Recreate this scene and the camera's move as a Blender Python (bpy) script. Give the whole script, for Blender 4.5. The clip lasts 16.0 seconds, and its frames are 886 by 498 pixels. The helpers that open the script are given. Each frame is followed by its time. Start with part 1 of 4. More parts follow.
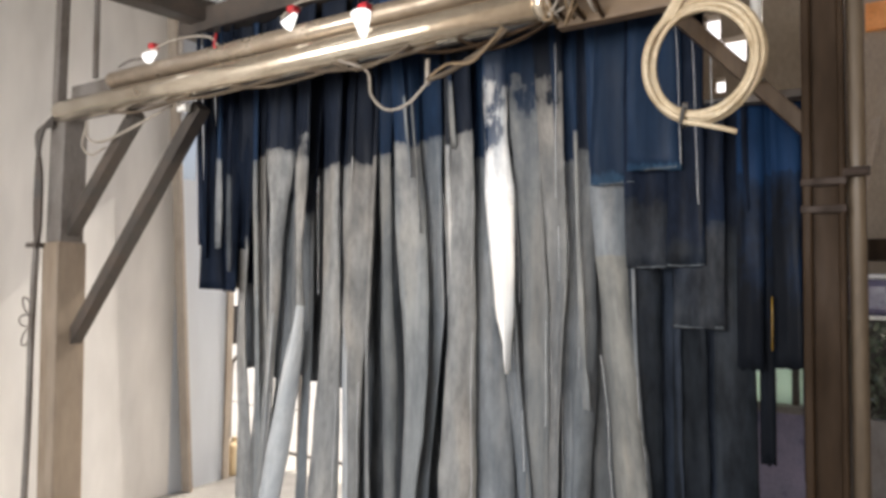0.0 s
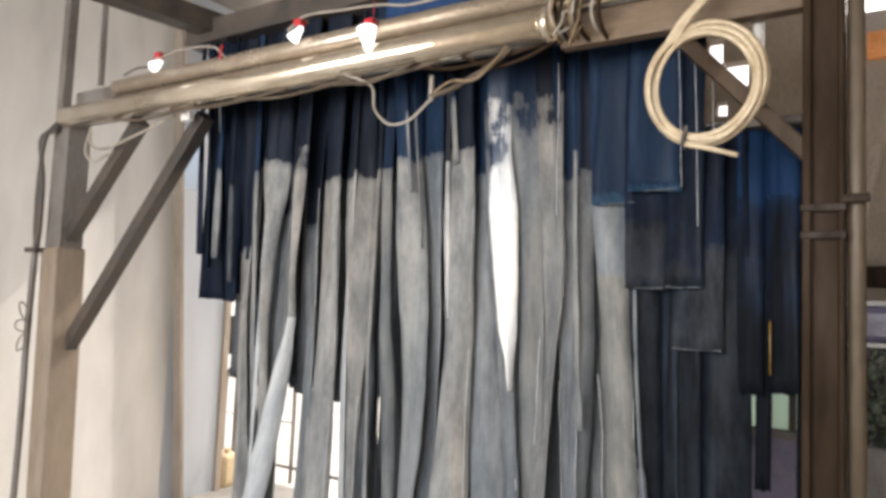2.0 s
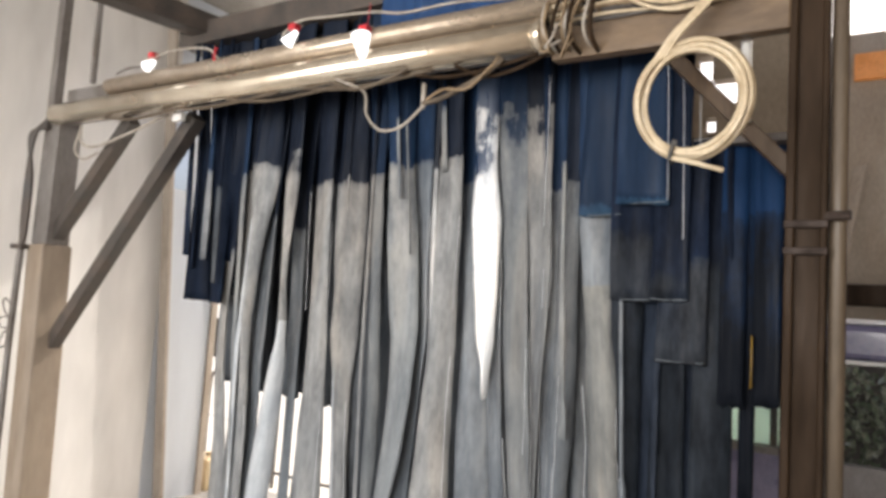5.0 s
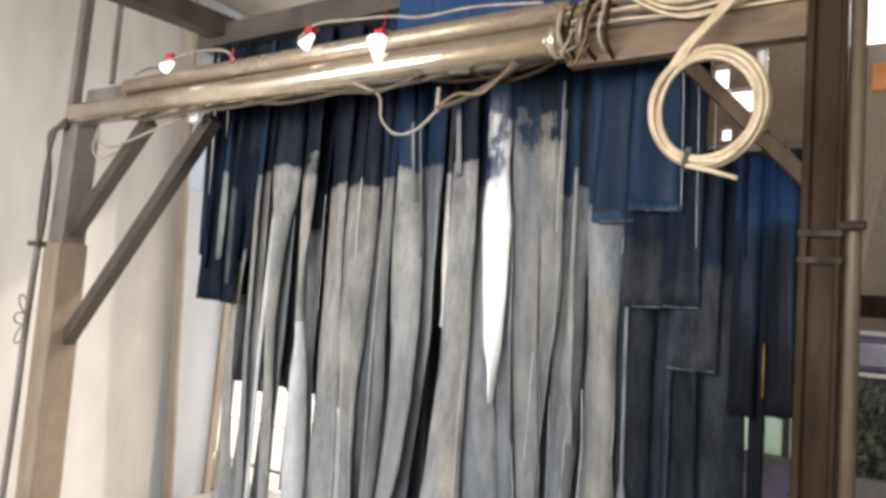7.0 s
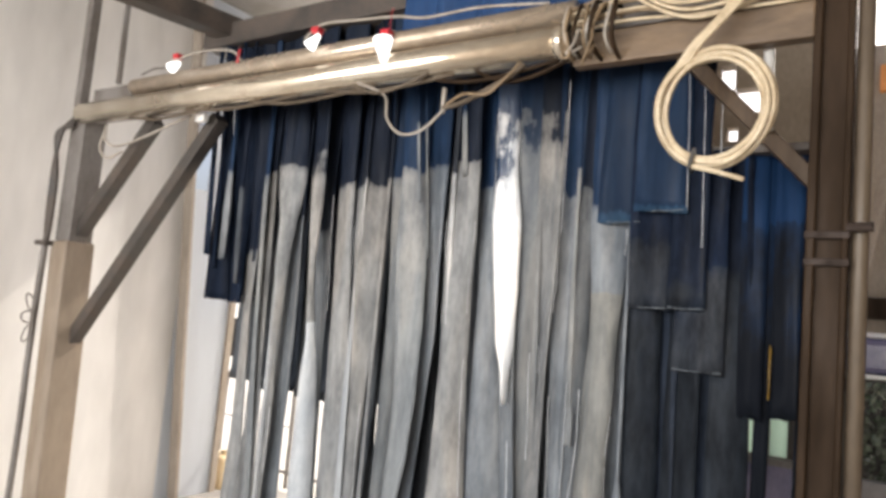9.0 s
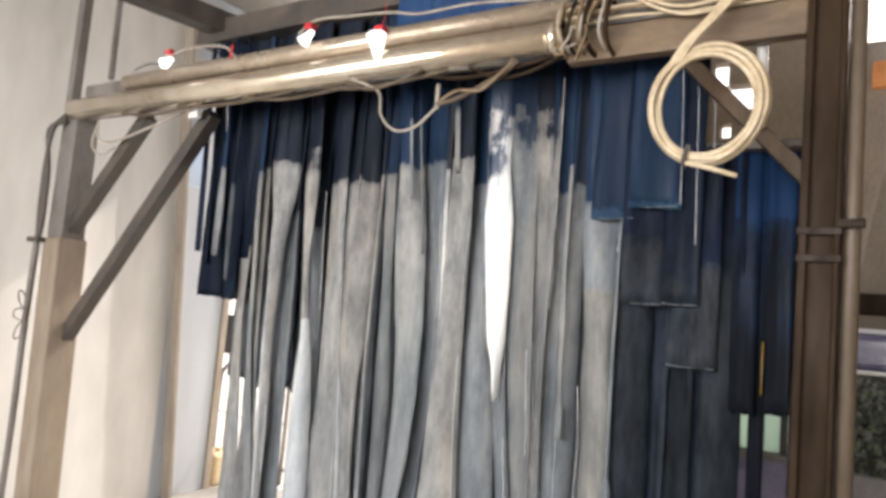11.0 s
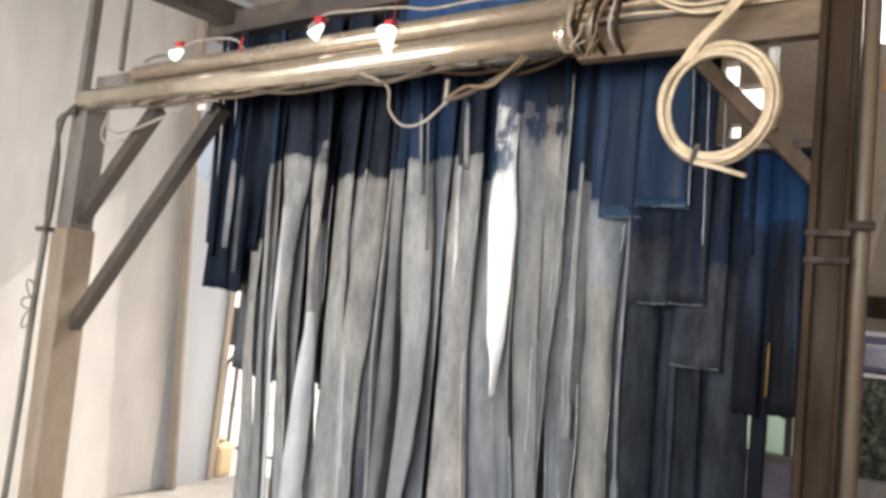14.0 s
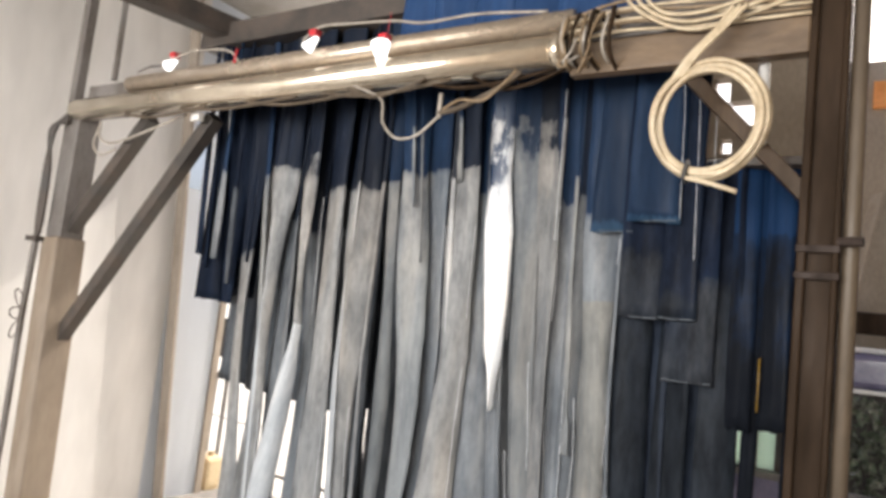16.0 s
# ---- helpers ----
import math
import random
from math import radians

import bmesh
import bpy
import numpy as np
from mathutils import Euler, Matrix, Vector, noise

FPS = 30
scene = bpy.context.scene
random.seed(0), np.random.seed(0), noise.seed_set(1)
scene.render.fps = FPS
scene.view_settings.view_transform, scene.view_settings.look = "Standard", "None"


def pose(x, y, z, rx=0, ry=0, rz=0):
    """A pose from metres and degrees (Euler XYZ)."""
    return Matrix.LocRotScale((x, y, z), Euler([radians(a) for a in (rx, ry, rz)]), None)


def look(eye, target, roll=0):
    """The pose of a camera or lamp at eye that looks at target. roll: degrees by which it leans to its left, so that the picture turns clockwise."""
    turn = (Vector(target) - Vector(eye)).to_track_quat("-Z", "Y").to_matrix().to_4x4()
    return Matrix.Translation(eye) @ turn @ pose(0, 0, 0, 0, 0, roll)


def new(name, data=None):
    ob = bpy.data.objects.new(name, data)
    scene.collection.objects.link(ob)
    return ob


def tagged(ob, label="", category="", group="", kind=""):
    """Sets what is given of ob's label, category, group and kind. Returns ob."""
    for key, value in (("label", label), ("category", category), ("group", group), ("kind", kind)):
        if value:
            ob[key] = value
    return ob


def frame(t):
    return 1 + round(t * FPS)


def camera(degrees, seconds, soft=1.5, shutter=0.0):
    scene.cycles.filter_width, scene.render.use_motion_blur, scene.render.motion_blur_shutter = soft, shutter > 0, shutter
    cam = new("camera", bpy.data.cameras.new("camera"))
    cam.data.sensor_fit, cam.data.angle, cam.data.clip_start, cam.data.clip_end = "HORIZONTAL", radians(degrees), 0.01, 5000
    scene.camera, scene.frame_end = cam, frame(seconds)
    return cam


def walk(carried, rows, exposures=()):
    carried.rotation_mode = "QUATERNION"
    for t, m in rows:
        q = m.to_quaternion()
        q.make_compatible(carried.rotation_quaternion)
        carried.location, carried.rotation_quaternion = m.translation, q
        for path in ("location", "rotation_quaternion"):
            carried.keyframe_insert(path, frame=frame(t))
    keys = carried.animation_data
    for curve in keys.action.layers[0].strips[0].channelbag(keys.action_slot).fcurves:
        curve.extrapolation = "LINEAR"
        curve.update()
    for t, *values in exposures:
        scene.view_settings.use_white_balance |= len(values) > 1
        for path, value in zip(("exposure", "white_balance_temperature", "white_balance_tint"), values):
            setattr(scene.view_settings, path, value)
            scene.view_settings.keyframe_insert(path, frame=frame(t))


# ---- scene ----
cam = camera(65, 16.0, soft=3.5)
PATH = [
    (0.0, pose(1.984, -2.286, 1.761, 92.98, -0.85, 32.62)),
    (0.5, pose(1.984, -2.286, 1.761, 93.31, -1.05, 32.53)),
    (1.0, pose(1.984, -2.286, 1.761, 93.43, -1.34, 32.64)),
    (1.5, pose(1.984, -2.286, 1.761, 93.85, -2.00, 32.60)),
    (2.0, pose(1.984, -2.286, 1.761, 94.27, -2.37, 32.46)),
    (2.5, pose(1.984, -2.286, 1.761, 94.35, -2.48, 32.30)),
    (3.0, pose(1.985, -2.287, 1.761, 94.50, -2.85, 32.08)),
    (3.5, pose(1.986, -2.288, 1.759, 94.66, -3.16, 31.69)),
    (4.0, pose(1.989, -2.290, 1.758, 94.89, -3.47, 31.25)),
    (6.5, pose(2.000, -2.300, 1.750, 95.12, -4.61, 32.14)),
    (7.0, pose(2.000, -2.300, 1.750, 95.33, -4.82, 32.36)),
    (7.5, pose(2.000, -2.300, 1.750, 95.46, -4.89, 32.54)),
    (8.0, pose(2.000, -2.300, 1.750, 95.45, -4.97, 32.71)),
    (8.5, pose(2.000, -2.300, 1.750, 95.40, -4.95, 32.77)),
    (9.0, pose(2.000, -2.300, 1.750, 95.32, -5.06, 32.77)),
    (11.5, pose(2.000, -2.300, 1.750, 94.99, -4.99, 32.18)),
    (12.0, pose(2.000, -2.300, 1.750, 94.85, -5.13, 32.16)),
    (12.5, pose(2.000, -2.300, 1.750, 94.66, -5.23, 32.24)),
    (13.0, pose(2.000, -2.300, 1.750, 94.62, -5.39, 32.41)),
    (13.5, pose(2.000, -2.300, 1.750, 94.63, -5.65, 32.56)),
    (14.0, pose(2.000, -2.300, 1.750, 94.69, -5.92, 32.74)),
    (14.5, pose(2.000, -2.300, 1.750, 94.88, -6.23, 32.87)),
    (15.0, pose(2.000, -2.300, 1.750, 95.17, -6.42, 32.85)),
    (15.5, pose(2.000, -2.300, 1.750, 95.51, -6.48, 32.61)),
    (16.0, pose(2.000, -2.300, 1.750, 95.81, -6.33, 32.05)),
]
walk(cam, PATH, [(0, 0.28), (2, 0.41), (4, 0.49), (6.5, 0.54), (9, 0.57), (12.5, 0.59), (16, 0.61)])

# ---- world and light ----
SUN_EL, SUN_AZ = radians(46), radians(12)
world = bpy.data.worlds.new("sky")
scene.world = world
world.use_nodes = True
wn = world.node_tree.nodes
sky = wn.new("ShaderNodeTexSky")
sky.sky_type, sky.sun_disc = "NISHITA", False
sky.sun_elevation, sky.sun_rotation = SUN_EL, SUN_AZ
sky.air_density, sky.dust_density = 0.8, 7.0
world.node_tree.links.new(sky.outputs[0], wn["Background"].inputs[0])
wn["Background"].inputs[1].default_value = 0.15
sun = bpy.data.lights.new("sun", "SUN")
sun.energy, sun.angle, sun.color = 4.0, radians(0.6), (1.0, 0.93, 0.82)
sun_ob = new("sun", sun)
sun_dir = Vector((math.sin(SUN_AZ) * math.cos(SUN_EL), math.cos(SUN_AZ) * math.cos(SUN_EL), math.sin(SUN_EL)))
sun_ob.matrix_world = look(sun_dir * 40, (0, 0, 0))


def area(name, eye, target, sx, sy, watts, color):
    d = bpy.data.lights.new(name, "AREA")
    d.shape, d.size, d.size_y, d.energy, d.color = "RECTANGLE", sx, sy, watts, color
    ob = new(name, d)
    ob.matrix_world = look(eye, target)
    return ob


# daylight of the open entrance behind; warm fill lamp added in the open exit
area("entrance_daylight", (0.2, -6.2, 2.4), (0.1, 0, 1.8), 6.0, 2.0, 375, (1.0, 0.965, 0.925))
# stands in for glow off sunlit ground, brightens the side wall's foot
area("exit_warm_fill", (-2.0, 2.7, 0.75), (-3.0, 0.4, 0.6), 1.8, 1.3, 7, (1.0, 0.84, 0.62))


# ---- materials ----
def material(name, rough=0.6, metal=0.0):
    m = bpy.data.materials.new(name)
    m.use_nodes = True
    nt = m.node_tree
    b = nt.nodes["Principled BSDF"]
    b.inputs["Roughness"].default_value, b.inputs["Metallic"].default_value = rough, metal
    return m, nt, b


def coords(nt, scale=(1, 1, 1)):
    tc = nt.nodes.new("ShaderNodeTexCoord")
    mp = nt.nodes.new("ShaderNodeMapping")
    mp.inputs["Scale"].default_value = scale
    nt.links.new(tc.outputs["Object"], mp.inputs["Vector"])
    return mp.outputs[0]


def noise_tex(nt, vec, scale, detail=4.0, rough=0.6):
    n = nt.nodes.new("ShaderNodeTexNoise")
    n.inputs["Scale"].default_value, n.inputs["Detail"].default_value, n.inputs["Roughness"].default_value = scale, detail, rough
    nt.links.new(vec, n.inputs["Vector"])
    return n.outputs[0]


def ramp(nt, fac, stops):
    r = nt.nodes.new("ShaderNodeValToRGB")
    while len(r.color_ramp.elements) < len(stops):
        r.color_ramp.elements.new(0.5)
    for e, (p, c) in zip(r.color_ramp.elements, stops):
        e.position = p
        e.color = (*c, 1) if len(c) == 3 else c
    nt.links.new(fac, r.inputs[0])
    return r.outputs[0]


def mixed(nt, fac, a, b, mode="MIX"):
    m = nt.nodes.new("ShaderNodeMix")
    m.data_type, m.blend_type = "RGBA", mode
    for s, v in ((m.inputs[0], fac), (m.inputs[6], a), (m.inputs[7], b)):
        if isinstance(v, (int, float)):
            s.default_value = v
        elif isinstance(v, tuple):
            s.default_value = (*v, 1)
        else:
            nt.links.new(v, s)
    return m.outputs[2]


def bump(nt, b, h, strength=0.3, dist=0.01):
    n = nt.nodes.new("ShaderNodeBump")
    n.inputs["Strength"].default_value, n.inputs["Distance"].default_value = strength, dist
    nt.links.new(h, n.inputs["Height"])
    nt.links.new(n.outputs[0], b.inputs["Normal"])


def worn(name, base, stain, scale=4.0, stretch=(1, 1, 0.3), rough=0.6, metal=0.0, fine=60.0, amount=(0.4, 0.7), relief=0.2, rough_var=0.25, spec=0.5):
    """Base colour with stains of a second colour, fine grain, uneven gloss."""
    m, nt, b = material(name, rough, metal)
    v = coords(nt, stretch)
    big = noise_tex(nt, v, scale)
    small = noise_tex(nt, v, fine, 3)
    fac = ramp(nt, big, [(amount[0], (0, 0, 0)), (amount[1], (1, 1, 1))])
    col = mixed(nt, fac, base, stain)
    shade = ramp(nt, small, [(0.25, (0.72, 0.72, 0.72)), (0.75, (1.1, 1.1, 1.1))])
    col = mixed(nt, 0.8, col, shade, "MULTIPLY")
    nt.links.new(col, b.inputs["Base Color"])
    rr = ramp(nt, big, [(0.3, (max(rough - rough_var, 0.05),) * 3), (0.75, (min(rough + rough_var, 1),) * 3)])
    nt.links.new(rr, b.inputs["Roughness"])
    b.inputs["Specular IOR Level"].default_value = spec
    bump(nt, b, small, relief, 0.004)
    return m


def along(nt, scale=(1, 1, 1)):
    """Coordinates that run on down both lengths of a strip."""
    at = nt.nodes.new("ShaderNodeAttribute")
    at.attribute_name = "place"
    mp = nt.nodes.new("ShaderNodeMapping")
    mp.inputs["Scale"].default_value = scale
    nt.links.new(at.outputs["Vector"], mp.inputs["Vector"])
    return mp.outputs[0]


def felt(name, clean, dusty, sheen=0.18, rough=0.75, mottle=(0.66, 1.08)):
    """Wash-curtain cloth: clean above, faded and dusty below, with a ragged border and vertical streaks."""
    m, nt, b = material(name, rough)
    v = along(nt, (9, 9, 0.9))
    info = nt.nodes.new("ShaderNodeAttribute")
    info.attribute_name = "tone"
    off = nt.nodes.new("ShaderNodeVectorMath")
    off.operation = "ADD"
    scl = nt.nodes.new("ShaderNodeVectorMath")
    scl.operation = "SCALE"
    scl.inputs[0].default_value = (31, 17, 53)
    nt.links.new(info.outputs["Fac"], scl.inputs["Scale"])
    nt.links.new(v, off.inputs[0])
    nt.links.new(scl.outputs[0], off.inputs[1])
    streak = noise_tex(nt, off.outputs[0], 1.6, 5)
    off2 = nt.nodes.new("ShaderNodeVectorMath")
    off2.operation = "ADD"
    nt.links.new(along(nt, (7, 7, 1.3)), off2.inputs[0])
    nt.links.new(scl.outputs[0], off2.inputs[1])
    v2 = along(nt, (1, 1, 0.45))
    blot = noise_tex(nt, v2, 15, 6, 0.7)
    fib = noise_tex(nt, along(nt, (1, 1, 0.12)), 260, 2)
    at = nt.nodes.new("ShaderNodeAttribute")
    at.attribute_name = "dust"
    s = nt.nodes.new("ShaderNodeMath")
    s.operation = "MULTIPLY_ADD"
    nt.links.new(streak, s.inputs[0])
    s.inputs[1].default_value = 0.9
    nt.links.new(at.outputs["Fac"], s.inputs[2])
    s2 = nt.nodes.new("ShaderNodeMath")
    s2.operation = "MULTIPLY_ADD"
    nt.links.new(blot, s2.inputs[0])
    s2.inputs[1].default_value = 1.2
    nt.links.new(s.outputs[0], s2.inputs[2])
    half = nt.nodes.new("ShaderNodeMath")
    half.operation = "MULTIPLY"
    half.inputs[1].default_value = 0.5
    nt.links.new(s2.outputs[0], half.inputs[0])
    fac = ramp(nt, half.outputs[0], [(0.58, (0, 0, 0)), (0.63, (0.5, 0.5, 0.5)), (0.84, (1, 1, 1))])
    damp = noise_tex(nt, off2.outputs[0], 1.0, 5, 0.62)
    wet = nt.nodes.new("ShaderNodeAttribute")
    wet.attribute_name = "wet"
    soak = nt.nodes.new("ShaderNodeMath")
    soak.operation = "MULTIPLY_ADD"
    soak.inputs[1].default_value = 0.13
    nt.links.new(wet.outputs["Fac"], soak.inputs[0])
    nt.links.new(damp, soak.inputs[2])
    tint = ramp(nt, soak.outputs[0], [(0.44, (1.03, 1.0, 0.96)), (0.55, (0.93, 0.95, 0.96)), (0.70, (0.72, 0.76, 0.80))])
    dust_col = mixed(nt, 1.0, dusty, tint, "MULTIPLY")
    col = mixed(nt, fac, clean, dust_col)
    lines = noise_tex(nt, along(nt, (1, 1, 0.03)), 34, 4, 0.7)
    col = mixed(nt, 0.42, col, ramp(nt, lines, [(0.32, (0.62, 0.64, 0.68)), (0.55, (1.0, 1.0, 1.0)), (0.72, (1.25, 1.24, 1.2))]), "MULTIPLY")
    spots = noise_tex(nt, along(nt, (1, 1, 0.3)), 14, 7, 0.75)
    col = mixed(nt, 0.9, col, ramp(nt, spots, [(0.3, (mottle[0], mottle[0] * 1.03, mottle[0] * 1.08)), (0.62, (mottle[1],) * 3)]), "MULTIPLY")
    tone = nt.nodes.new("ShaderNodeMapRange")
    tone.inputs[3].default_value, tone.inputs[4].default_value = 0.72, 1.18
    nt.links.new(info.outputs["Fac"], tone.inputs[0])
    comb = nt.nodes.new("ShaderNodeCombineColor")
    for i in range(3):
        nt.links.new(tone.outputs[0], comb.inputs[i])
    col = mixed(nt, 1.0, col, comb.outputs[0], "MULTIPLY")
    nt.links.new(col, b.inputs["Base Color"])
    b.inputs["Specular IOR Level"].default_value = sheen
    rr = ramp(nt, streak, [(0.35, (rough - 0.38,) * 3), (0.62, (rough + 0.1,) * 3)])
    nt.links.new(rr, b.inputs["Roughness"])
    both = nt.nodes.new("ShaderNodeMath")
    both.operation = "ADD"
    nt.links.new(fib, both.inputs[0])
    nt.links.new(lines, both.inputs[1])
    bump(nt, b, both.outputs[0], 0.22, 0.004)
    return m


NAVY_CLOTH, BLUE_CLOTH = (0.008, 0.0125, 0.024), (0.012, 0.029, 0.066)
LIGHT = felt("pale_dust_felt", NAVY_CLOTH, (0.30, 0.294, 0.287), mottle=(0.42, 1.14))
LIGHT2 = felt("grey_dust_felt", BLUE_CLOTH, (0.28, 0.286, 0.287), mottle=(0.55, 1.08))
GREIGE = felt("greige_dust_felt", NAVY_CLOTH, (0.25, 0.245, 0.23), mottle=(0.5, 1.15))
MID = felt("mid_grey_felt", NAVY_CLOTH, (0.155, 0.164, 0.174), mottle=(0.5, 1.2))
MID2 = felt("mid_blue_grey_felt", BLUE_CLOTH, (0.225, 0.24, 0.258), mottle=(0.5, 1.15))
SLATE = felt("slate_felt", (0.006, 0.010, 0.021), (0.024, 0.027, 0.033), 0.07, mottle=(0.3, 1.7))
SLATE2 = felt("dark_slate_felt", (0.006, 0.009, 0.017), (0.014, 0.017, 0.022), 0.07, mottle=(0.3, 1.8))
NAVY = felt("navy_felt", (0.008, 0.013, 0.026), (0.024, 0.031, 0.046), 0.07, mottle=(0.4, 1.4))
FILL = felt("mid_dark_felt", (0.009, 0.014, 0.028), (0.11, 0.119, 0.132), 0.1, mottle=(0.45, 1.35))
REAR = felt("rear_navy_felt", (0.016, 0.024, 0.045), (0.075, 0.088, 0.112), 0.07, mottle=(0.4, 1.4))
DEEP = felt("blue_to_black_felt", (0.009, 0.026, 0.068), (0.006, 0.0075, 0.011), 0.06)
BLUE = felt("blue_felt", (0.011, 0.026, 0.058), (0.042, 0.098, 0.18))
# near-white colour paints the highlight on a wet strip, on top of its gloss
SHEEN_WHITE = felt("white_sheen_felt", BLUE_CLOTH, (0.90, 0.89, 0.88), 1.0, 0.55, (0.9, 1.1))
# pale colour stands in for sheen and glints on the strips
SHEEN_PALE = felt("pale_sheen_felt", NAVY_CLOTH, (0.58, 0.585, 0.59), 0.35, 0.6)
GALV = worn("galvanised_steel", (0.92, 0.82, 0.67), (0.70, 0.59, 0.46), 7, (0.6, 1, 1), 0.2, 0.85, 70, relief=0.18, rough_var=0.08)
GALV_DULL = worn("dull_steel", (0.56, 0.475, 0.38), (0.34, 0.27, 0.20), 6, (0.5, 1, 1), 0.34, 0.6, 60)
DARK_STEEL = worn("dark_steel", (0.055, 0.048, 0.044), (0.11, 0.085, 0.07), 5, (1, 1, 1), 0.55, 0.1)
GREY_STEEL = worn("grey_paint_steel", (0.20, 0.185, 0.175), (0.12, 0.10, 0.085), 5, (1, 1, 0.4), 0.55, 0.1)
SLEEVE = worn("beige_sleeve", (0.28, 0.225, 0.175), (0.22, 0.165, 0.115), 3, (1, 1, 0.35), 0.6, 0, 14, relief=0.06)
BROWN_STEEL = worn("brown_rusty_steel", (0.038, 0.022, 0.0115), (0.016, 0.0095, 0.005), 6, (1, 1, 0.2), 0.62, 0.0, 50, relief=0.4, spec=0.12)
GOLDEN_BROWN = worn("golden_brown_beam", (0.17, 0.112, 0.064), (0.075, 0.048, 0.028), 7, (0.4, 1, 1), 0.5, 0, 50, relief=0.4)
CORD = worn("tan_cord", (0.28, 0.20, 0.12), (0.15, 0.10, 0.055), 20, (1, 1, 1), 0.6)
LIP = worn("worn_brown_lip", (0.085, 0.052, 0.028), (0.04, 0.025, 0.014), 8, (1, 1, 0.2), 0.5, spec=0.25)
TAN_PIPE = worn("tan_pipe", (0.115, 0.085, 0.057), (0.07, 0.05, 0.033), 6, (1, 1, 0.2), 0.65)
RUST = worn("rust", (0.030, 0.016, 0.010), (0.015, 0.009, 0.006), 20, (1, 1, 1), 0.85)
WALL_WHITE = worn("white_wall_sheet", (0.72, 0.705, 0.69), (0.64, 0.615, 0.585), 1.0, (1, 1, 0.3), 0.5, 0, 3.0, (0.4, 0.8), 0.02)
WALL_DARK = worn("dark_wall", (0.06, 0.05, 0.045), (0.03, 0.028, 0.026), 2, (1, 1, 0.5), 0.7)
BEIGE = worn("beige_render", (0.34, 0.275, 0.21), (0.25, 0.195, 0.14), 2, (1, 1, 0.5), 0.7, 0, 40)
MULLION = worn("brown_mullion", (0.36, 0.31, 0.26), (0.26, 0.21, 0.17), 3, (1, 1, 0.3), 0.6)
CONCRETE = worn("concrete", (0.34, 0.33, 0.31), (0.22, 0.21, 0.20), 0.8, (1, 1, 1), 0.55, 0, 25, (0.35, 0.65), 0.2)
PALE_GROUND = worn("pale_concrete", (0.66, 0.64, 0.60), (0.55, 0.53, 0.49), 0.6, (1, 1, 1), 0.7, 0, 20, (0.35, 0.65), 0.15)
ROOFING = worn("roof_sheet", (0.30, 0.28, 0.26), (0.18, 0.16, 0.14), 1.2, (1, 1, 1), 0.6)
CREAM = worn("cream_cable", (0.64, 0.53, 0.37), (0.42, 0.32, 0.20), 12, (1, 1, 1), 0.4, 0, 90, relief=0.1)
HEM = worn("worn_hem", (0.15, 0.17, 0.19), (0.05, 0.06, 0.075), 40, (1, 1, 1), 0.6)
# for the hanging threads, and for highlights drawn along strip edges
THREAD_GLINT = worn("pale_thread_and_highlight", (0.7, 0.72, 0.75), (0.5, 0.52, 0.55), 20, (1, 1, 1), 0.4)
GREY_CABLE = worn("grey_cable", (0.42, 0.38, 0.33), (0.28, 0.24, 0.20), 14, (1, 1, 1), 0.45)
BLACK = worn("black_rubber", (0.02, 0.019, 0.018), (0.05, 0.045, 0.04), 10, (1, 1, 1), 0.5)
WHITE_PLASTIC = worn("white_plastic", (0.86, 0.85, 0.83), (0.75, 0.72, 0.68), 15, (1, 1, 1), 0.3)
RED = worn("red_plastic", (0.55, 0.03, 0.04), (0.35, 0.02, 0.03), 20, (1, 1, 1), 0.4)
# colour of the thin golden glint near the right post
GOLD = worn("golden_glint", (0.36, 0.22, 0.03), (0.10, 0.06, 0.02), 60, (1, 1, 1), 0.4)
YELLOW = worn("yellowed_plastic", (0.70, 0.57, 0.37), (0.58, 0.45, 0.27), 9, (1, 1, 1), 0.4)
PURPLE = worn("blue_grey_sheet", (0.17, 0.16, 0.25), (0.26, 0.24, 0.36), 4, (1, 1, 1), 0.35)
# orange of a lamp's warm spot, put into a plain panel
ORANGE = worn("orange_panel", (0.75, 0.30, 0.08), (0.6, 0.22, 0.05), 6, (1, 1, 1), 0.5)
LEAF = worn("leaf", (0.10, 0.13, 0.085), (0.17, 0.17, 0.13), 14, (1, 1, 1), 0.22)


def sheet_material(name, color, through_it):
    """Milky sheet: lets some daylight through."""
    m, nt, b = material(name, 0.35)
    v = coords(nt, (1, 1, 0.2))
    n = noise_tex(nt, v, 2.5)
    col = ramp(nt, n, [(0.3, tuple(0.85 * c for c in color)), (0.7, color)])
    nt.links.new(col, b.inputs["Base Color"])
    tr = nt.nodes.new("ShaderNodeBsdfTranslucent")
    nt.links.new(col, tr.inputs[0])
    mx = nt.nodes.new("ShaderNodeMixShader")
    mx.inputs[0].default_value = through_it
    nt.links.new(b.outputs[0], mx.inputs[1])
    nt.links.new(tr.outputs[0], mx.inputs[2])
    nt.links.new(mx.outputs[0], nt.nodes["Material Output"].inputs[0])
    return m


SHEET = sheet_material("milky_sheet", (0.64, 0.68, 0.74), 0.28)
GREEN_PANE = sheet_material("frosted_green_pane", (0.72, 0.86, 0.78), 0.75)


def glow(name, color, strength):
    m = bpy.data.materials.new(name)
    m.use_nodes = True
    nt = m.node_tree
    e = nt.nodes.new("ShaderNodeEmission")
    e.inputs[0].default_value, e.inputs[1].default_value = (*color, 1), strength
    nt.links.new(e.outputs[0], nt.nodes["Material Output"].inputs[0])
    return m


